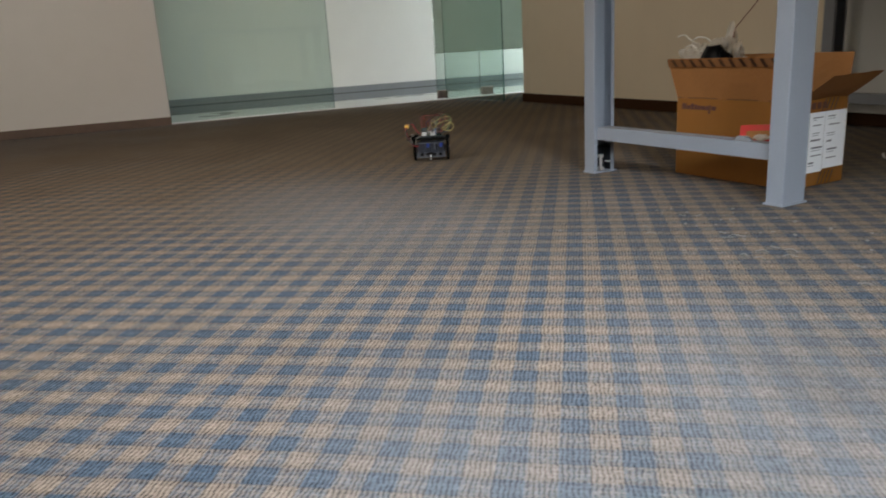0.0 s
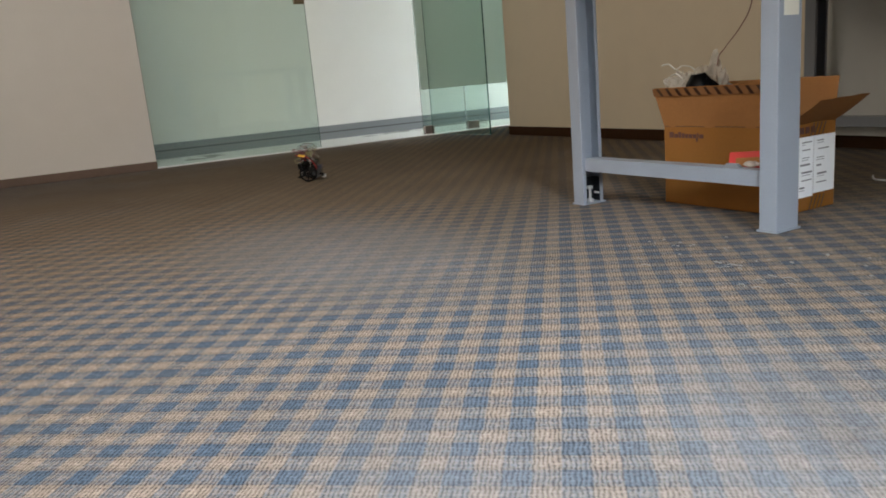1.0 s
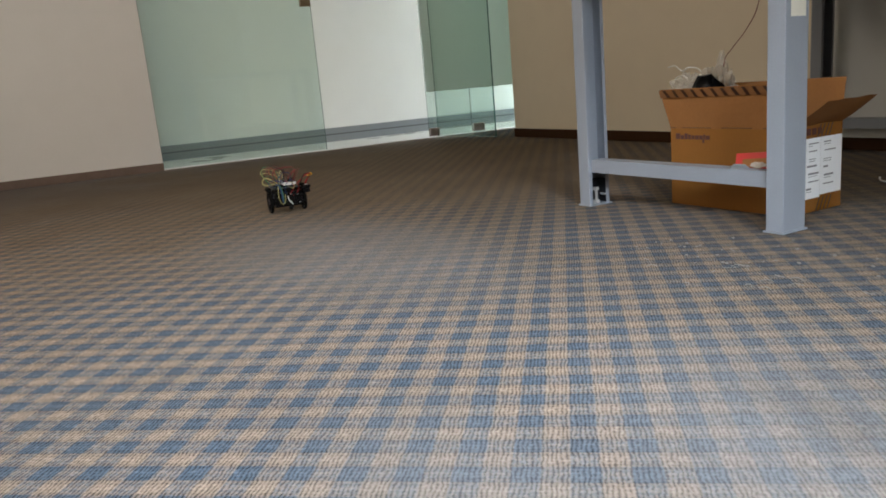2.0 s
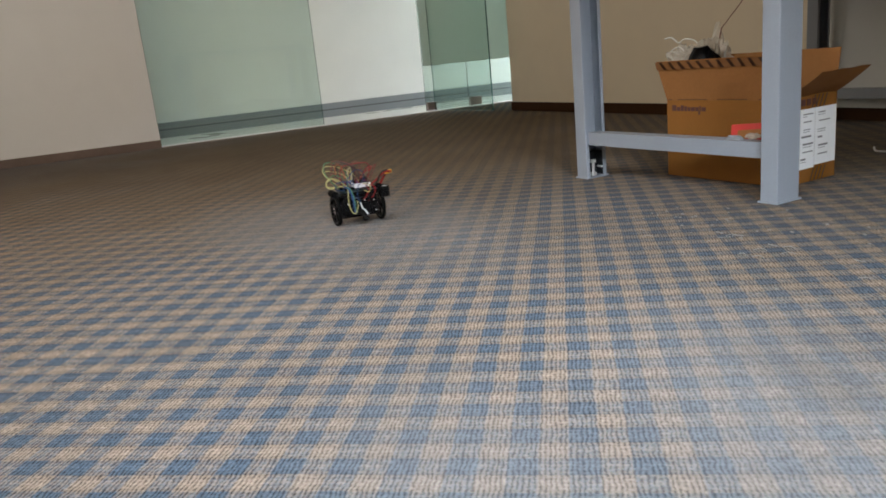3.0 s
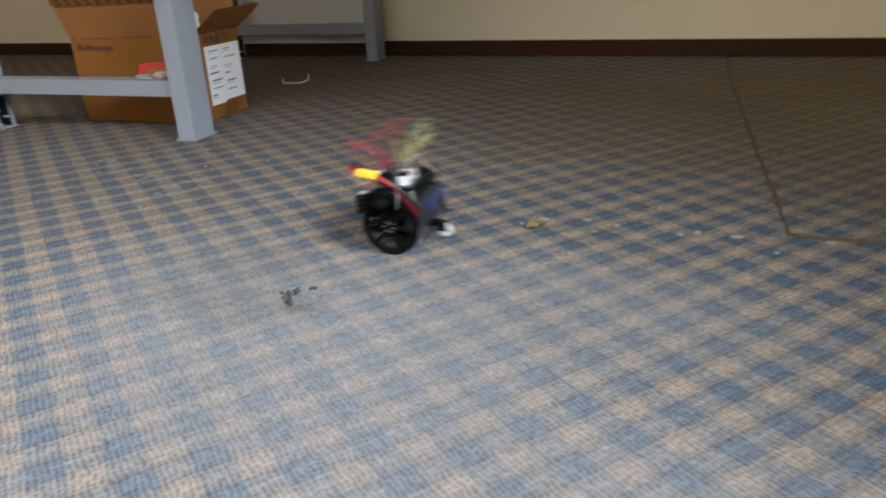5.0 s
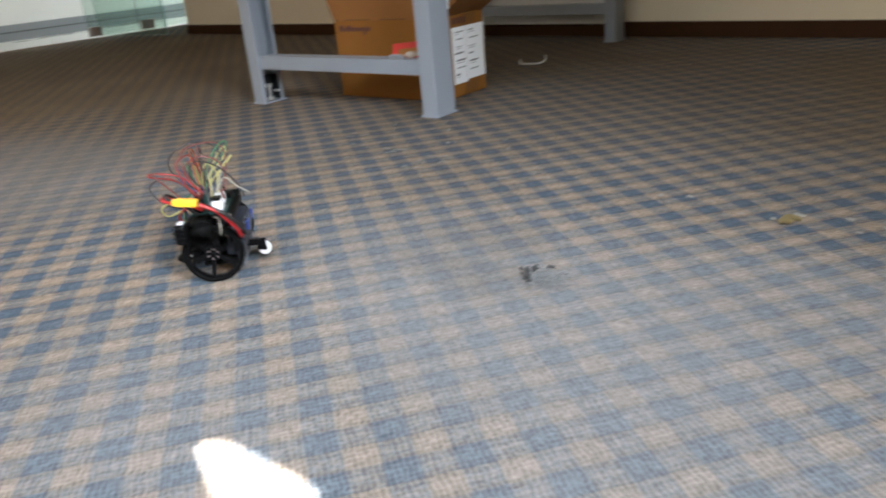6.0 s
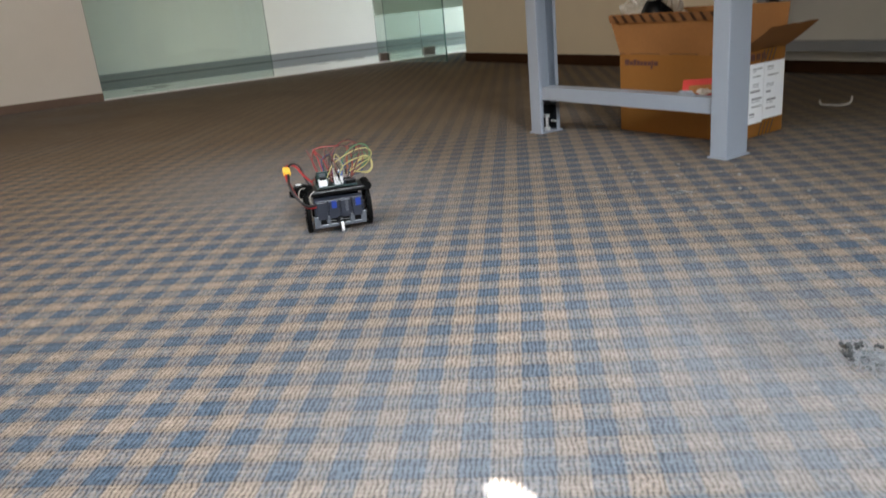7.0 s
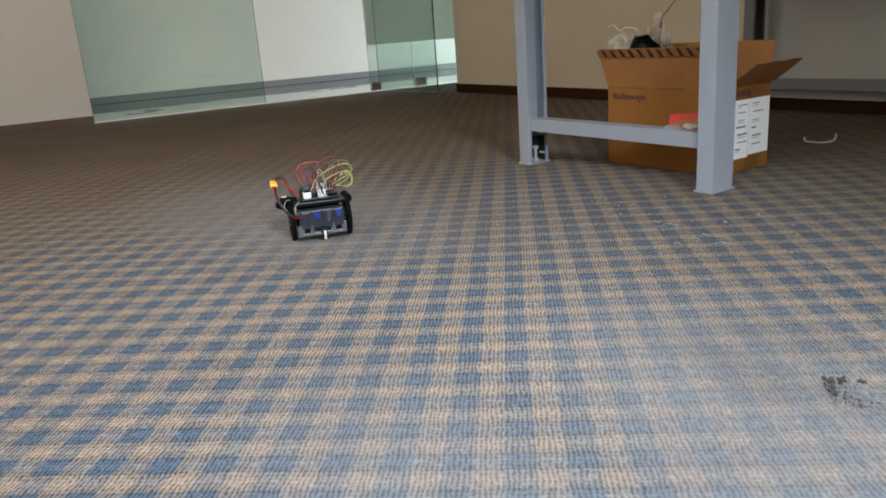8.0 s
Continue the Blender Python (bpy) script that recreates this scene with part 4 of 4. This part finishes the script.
    block(bm, (0.003, -0.068, 0.018), (0.0055, -0.054, 0.034), 0.0008)
    part("caster_arm", bm, BLACK, robot)
    bm = bmesh.new()
    cylinder(bm, 0.0105, 0.005, pose(0, -0.065, 0.0195, 0, 90), 24)
    cylinder(bm, 0.004, 0.0055, pose(0, -0.065, 0.0195, 0, 90), 12, slot=1)
    part("caster_wheel", bm, [WHITE_P, BLACK], robot, "small white caster wheel")
    bm = bmesh.new()
    tube(bm, [(0, 0.024, 0.040), (0, 0.042, 0.034), (-0.003, 0.055, 0.024)], 0.0078, 5, 8)
    lump(bm, (-0.003, 0.057, 0.020), (0.010, 0.013, 0.0080), 1, 2, 0.15)
    part("caster_arm", bm, BLACK, robot, smooth=True)
    bm = bmesh.new()
    tube(bm, [(0.002, 0.038, 0.064), (0.000, 0.044, 0.048), (-0.006, 0.048, 0.042), (-0.012, 0.051, 0.030)], 0.0018, 5, 6)
    part("bracket", bm, WHITE_P, robot, "small white bracket")
    # power lead with its plug: the plug lies along the car, its front end raised
    wire(robot, [(-0.044, -0.038, 0.062), (-0.066, -0.044, 0.066), (-0.083, -0.042, 0.086), (-0.096, -0.024, 0.116), (-0.099, 0.000, 0.133)], W_RED, 0.0032, "power_lead")
    wire(robot, [(-0.048, -0.040, 0.066), (-0.067, -0.050, 0.070), (-0.084, -0.049, 0.088), (-0.096, -0.030, 0.114), (-0.094, 0.000, 0.133)], W_BLACK, 0.0030, "power_lead")
    lying = pose(-0.096, 0.016, 0.135, 9, 8, 3)
    bm = bmesh.new()
    block(bm, (-0.0075, -0.015, -0.0055), (0.0075, 0.013, 0.0055), 0.002, lying)
    plug = part("power_plug", bm, YELLOW, robot, "yellow power plug")
    bm = bmesh.new()
    block(bm, (-0.0065, 0.013, -0.0045), (0.0065, 0.018, 0.0045), 0.0015, lying)
    for k in (-1, 1):
        block(bm, (k * 0.0075 - 0.0004, -0.011, -0.002), (k * 0.0075 + 0.0004, 0.008, 0.002), 0.0003, lying)
    part("rim", bm, YELLOW, plug)
    wire(robot, [(-0.098, 0.032, 0.138), (-0.092, 0.048, 0.144), (-0.076, 0.046, 0.142), (-0.062, 0.022, 0.122), (-0.046, 0.008, 0.106)], W_RED, 0.0024, "power_lead")
    wire(robot, [(-0.093, 0.032, 0.138), (-0.084, 0.046, 0.148), (-0.068, 0.042, 0.142), (-0.060, 0.024, 0.116), (-0.052, 0.012, 0.100)], W_BLACK, 0.0024, "power_lead")
    # jumper wires
    wire(robot, [(-0.028, 0.012, 0.114), (-0.037, 0.024, 0.145), (-0.035, 0.032, 0.172), (-0.022, 0.036, 0.182), (0.014, 0.034, 0.182), (0.040, 0.028, 0.176), (0.047, 0.020, 0.145), (0.040, 0.012, 0.108)], W_RUST, 0.0015)
    wire(robot, [(0.004, -0.004, 0.112), (0.002, 0.004, 0.150), (0.020, 0.010, 0.184), (0.052, 0.012, 0.176), (0.058, 0.014, 0.150), (0.040, 0.014, 0.108)], W_BLACK)
    wire(robot, [(0.030, 0.012, 0.108), (0.034, 0.014, 0.150), (0.046, 0.016, 0.186), (0.066, 0.016, 0.178), (0.068, 0.014, 0.140), (0.042, 0.010, 0.108)], W_MAROON)
    wire(robot, [(0.036, 0.020, 0.108), (0.036, 0.024, 0.140), (0.042, 0.028, 0.178), (0.058, 0.026, 0.182), (0.060, 0.022, 0.150)], W_ORANGE)
    wire(robot, [(-0.014, -0.004, 0.114), (0.004, -0.004, 0.146), (0.044, -0.012, 0.172), (0.074, -0.020, 0.178), (0.085, -0.018, 0.164), (0.080, -0.008, 0.148), (0.062, 0.008, 0.134), (0.030, 0.018, 0.112)], W_YELLOW)
    wire(robot, [(0.010, -0.008, 0.114), (0.026, -0.012, 0.142), (0.056, -0.024, 0.158), (0.074, -0.028, 0.160), (0.078, -0.018, 0.146), (0.067, 0.000, 0.128), (0.040, 0.016, 0.110)], W_YELLOW)
    wire(robot, [(0.018, 0.012, 0.110), (0.028, 0.002, 0.160), (0.056, -0.016, 0.188), (0.076, -0.024, 0.184), (0.081, -0.010, 0.156), (0.066, 0.014, 0.122)], W_GREEN)
    wire(robot, [(0.030, 0.022, 0.110), (0.056, 0.026, 0.136), (0.078, 0.034, 0.146), (0.090, 0.030, 0.136), (0.088, 0.018, 0.118), (0.076, 0.012, 0.110), (0.062, 0.018, 0.112), (0.044, 0.030, 0.116)], W_YELLOW, 0.0014)
    wire(robot, [(0.030, 0.020, 0.110), (0.054, 0.024, 0.133), (0.076, 0.031, 0.142), (0.088, 0.027, 0.134), (0.086, 0.016, 0.119), (0.075, 0.011, 0.113), (0.060, 0.016, 0.113)], W_YELLOW, 0.0013)
    wire(robot, [(0.024, 0.020, 0.112), (0.044, 0.034, 0.142), (0.072, 0.044, 0.156), (0.081, 0.042, 0.140), (0.060, 0.034, 0.112)], W_GREEN)
    wire(robot, [(0.012, 0.022, 0.112), (0.040, 0.040, 0.130), (0.068, 0.048, 0.128), (0.066, 0.040, 0.108), (0.040, 0.034, 0.104)], W_BLUE)
    # ribbon that drops down the front to the sensor bracket
    wire(robot, [(0.034, 0.028, 0.114), (0.036, 0.044, 0.100), (0.040, 0.053, 0.072), (0.035, 0.052, 0.046), (0.024, 0.048, 0.036), (0.014, 0.046, 0.050), (0.012, 0.044, 0.072)], W_YELLOW, 0.0013)
    for k, m in enumerate((W_GREEN, W_BLUE, W_BLUE)):
        x = 0.022 + 0.0026 * k
        wire(robot, [(x + 0.012, 0.028, 0.112), (x + 0.006, 0.046, 0.104), (x, 0.050, 0.075), (x - 0.002, 0.046, 0.046), (x - 0.006, 0.038, 0.036), (x - 0.010, 0.034, 0.046)], m, 0.0015)
    # plugs of the jumper wires, standing on the board
    for x, y, m in ((-0.030, 0.016, BLACK), (-0.022, 0.020, W_PURPLE), (-0.016, 0.022, W_BLUE), (-0.008, 0.020, BLACK), (0.000, 0.022, W_PURPLE), (0.006, 0.016, BLACK), (0.014, 0.020, WHITE_P), (0.020, 0.014, W_PURPLE), (0.028, 0.018, BLACK), (0.034, 0.010, W_BLUE), (0.010, -0.022, BLACK), (-0.006, -0.020, W_MAROON)):
        bm = bmesh.new()
        block(bm, (-0.0014, -0.0014, 0), (0.0014, 0.0014, 0.016), 0.0003, pose(x, y, 0.108, 400 * y - 6, 300 * x, 20))
        part("plug_housing", bm, m, board)
    wire(robot, [(-0.020, 0.028, 0.112), (-0.024, 0.046, 0.096), (-0.012, 0.042, 0.076), (0.000, 0.034, 0.064)], W_RED)
    wire(robot, [(-0.030, 0.026, 0.110), (-0.044, 0.042, 0.100), (-0.036, 0.040, 0.074), (-0.020, 0.032, 0.062)], W_RED)
    wire(robot, [(-0.008, 0.028, 0.114), (0.004, 0.044, 0.112), (0.010, 0.044, 0.090), (0.004, 0.036, 0.064)], W_BLUE)
    wire(robot, [(-0.016, 0.016, 0.116), (-0.018, 0.034, 0.150), (0.010, 0.040, 0.162), (0.030, 0.030, 0.130), (0.030, 0.022, 0.110)], W_BLUE)
    wire(robot, [(-0.046, -0.030, 0.096), (-0.056, -0.036, 0.088), (-0.058, -0.040, 0.074), (-0.050, -0.038, 0.066)], W_CREAM, 0.0010)
    wire(robot, [(-0.062, -0.006, 0.098), (-0.074, -0.018, 0.100), (-0.080, -0.020, 0.086), (-0.074, -0.016, 0.074)], W_CREAM, 0.0010)
    # loose loops fore and aft
    wire(robot, [(-0.020, 0.004, 0.118), (-0.026, 0.030, 0.158), (-0.032, 0.066, 0.172), (-0.026, 0.076, 0.165), (-0.014, 0.044, 0.150), (-0.004, 0.012, 0.112)], W_RED)
    wire(robot, [(-0.026, 0.010, 0.118), (-0.040, 0.038, 0.160), (-0.046, 0.066, 0.176), (-0.040, 0.056, 0.156), (-0.028, 0.026, 0.108)], W_MAROON)
    wire(robot, [(0.000, 0.006, 0.112), (-0.010, 0.030, 0.162), (-0.008, 0.008, 0.186), (0.000, -0.020, 0.172), (0.006, -0.026, 0.130), (0.008, -0.012, 0.112)], W_MAROON)
    wire(robot, [(0.012, 0.004, 0.110), (0.006, 0.026, 0.150), (0.000, 0.014, 0.176), (-0.004, -0.016, 0.166), (0.004, -0.040, 0.130), (0.012, -0.046, 0.104)], W_BLACK)
    wire(robot, [(0.004, -0.008, 0.114), (0.000, -0.024, 0.142), (-0.002, -0.040, 0.126), (0.002, -0.056, 0.112)], W_CREAM, 0.0010)
    wire(robot, [(-0.010, 0.020, 0.112), (-0.018, 0.052, 0.116), (-0.022, 0.070, 0.108), (-0.018, 0.064, 0.094), (-0.010, 0.046, 0.098)], W_YELLOW)
    wire(robot, [(0.010, -0.010, 0.114), (0.004, -0.014, 0.150), (0.010, -0.002, 0.168), (0.020, 0.010, 0.150), (0.022, 0.016, 0.110)], W_YELLOW)
    wire(robot, [(0.006, -0.006, 0.114), (0.002, -0.022, 0.156), (0.012, -0.016, 0.160), (0.022, 0.004, 0.140), (0.026, 0.012, 0.110)], W_CREAM, 0.0010)
    # tall arches over the front edge
    wire(robot, [(-0.010, 0.012, 0.112), (0.004, 0.050, 0.160), (0.028, 0.054, 0.182), (0.048, 0.028, 0.196), (0.054, -0.006, 0.188), (0.044, -0.016, 0.160), (0.030, -0.004, 0.108)], W_BLACK)
    wire(robot, [(-0.004, 0.010, 0.112), (0.010, 0.036, 0.170), (0.034, 0.030, 0.192), (0.056, -0.008, 0.192), (0.058, -0.022, 0.165), (0.036, -0.012, 0.108)], W_MAROON)
    wire(robot, [(0.020, 0.010, 0.110), (0.012, 0.044, 0.140), (0.002, 0.072, 0.150), (-0.010, 0.084, 0.138), (-0.014, 0.066, 0.112), (-0.010, 0.040, 0.100)], W_BLACK)
    return robot, wheels


def motions():
    # seconds, x, y, turn of the robot on the carpet
    rows = [
        (0, -2.684, 1.292, 60),
        (0.2, -2.868, 1.335, 72),
        (0.4, -3.100, 1.340, 80),
        (0.6, -3.375, 1.325, 74),
        (0.8, -3.630, 1.285, 68),
        (1.0, -3.735, 1.190, 150),
        (1.2, -3.770, 1.000, 195),
        (1.4, -3.670, 0.880, 230),
        (1.6, -3.330, 0.822, 252),
        (2.0, -2.900, 0.790, 266),
        (2.4, -2.520, 0.765, 267),
        (2.8, -2.140, 0.746, 266),
        (3.0, -2.000, 0.738, 266),
        (3.2, -1.814, 0.733, 269),
        (3.5, -1.442, 0.725, 269),
        (3.8, -1.085, 0.708, 267),
        (4.0, -0.830, 0.692, 265),
        (4.2, -0.593, 0.680, 267),
        (4.4, -0.395, 0.705, 295),
        (4.6, -0.290, 0.830, 350),
        (4.8, -0.310, 0.985, 405),
        (5.0, -0.420, 1.080, 455),
        (5.15, -0.520, 1.078, 486),
        (5.3, -0.597, 1.018, 500),
        (5.5, -0.690, 0.905, 510),
        (5.8, -0.826, 0.735, 504),
        (6.0, -0.921, 0.638, 497),
        (6.1, -0.962, 0.588, 492),
        (6.2, -0.999, 0.538, 478),
        (6.3, -1.070, 0.518, 463),
        (6.4, -1.134, 0.518, 445),
        (6.5, -1.214, 0.520, 430),
        (6.8, -1.385, 0.569, 431),
        (7.0, -1.496, 0.601, 433),
        (7.3, -1.620, 0.642, 433),
        (7.5, -1.648, 0.652, 433),
        (8.0, -1.640, 0.652, 435),
    ]
    walk(ROBOT, [(t, pose(x, y, 0, 0, 0, a)) for t, x, y, a in rows])
    # each wheel rolls as far as its side of the robot travels
    rolled, keys, last = [0.0, 0.0], [[], []], None
    for k in range(frame(8.0)):
        scene.frame_set(1 + k)
        m = ROBOT.matrix_basis.copy()
        spots = [m @ Vector((s * WHEEL_X, 0, 0)) for s in (-1, 1)]
        ahead = m.to_3x3() @ Vector((0, 1, 0))
        for i in range(2):
            if last is not None:
                rolled[i] -= math.degrees((spots[i] - last[i]).dot(ahead) / WHEEL_R)
            keys[i].append((k / FPS, pose((-1, 1)[i] * WHEEL_X, 0, WHEEL_R, rolled[i])))
        last = spots
    for wheel, key in zip(WHEELS, keys):
        walk(wheel, key)
    scene.frame_set(1)


build_room()
build_corridor()
build_glass()
build_bench()
build_carton()
build_beam_items()
build_litter()
ROBOT, WHEELS = build_robot()
motions()
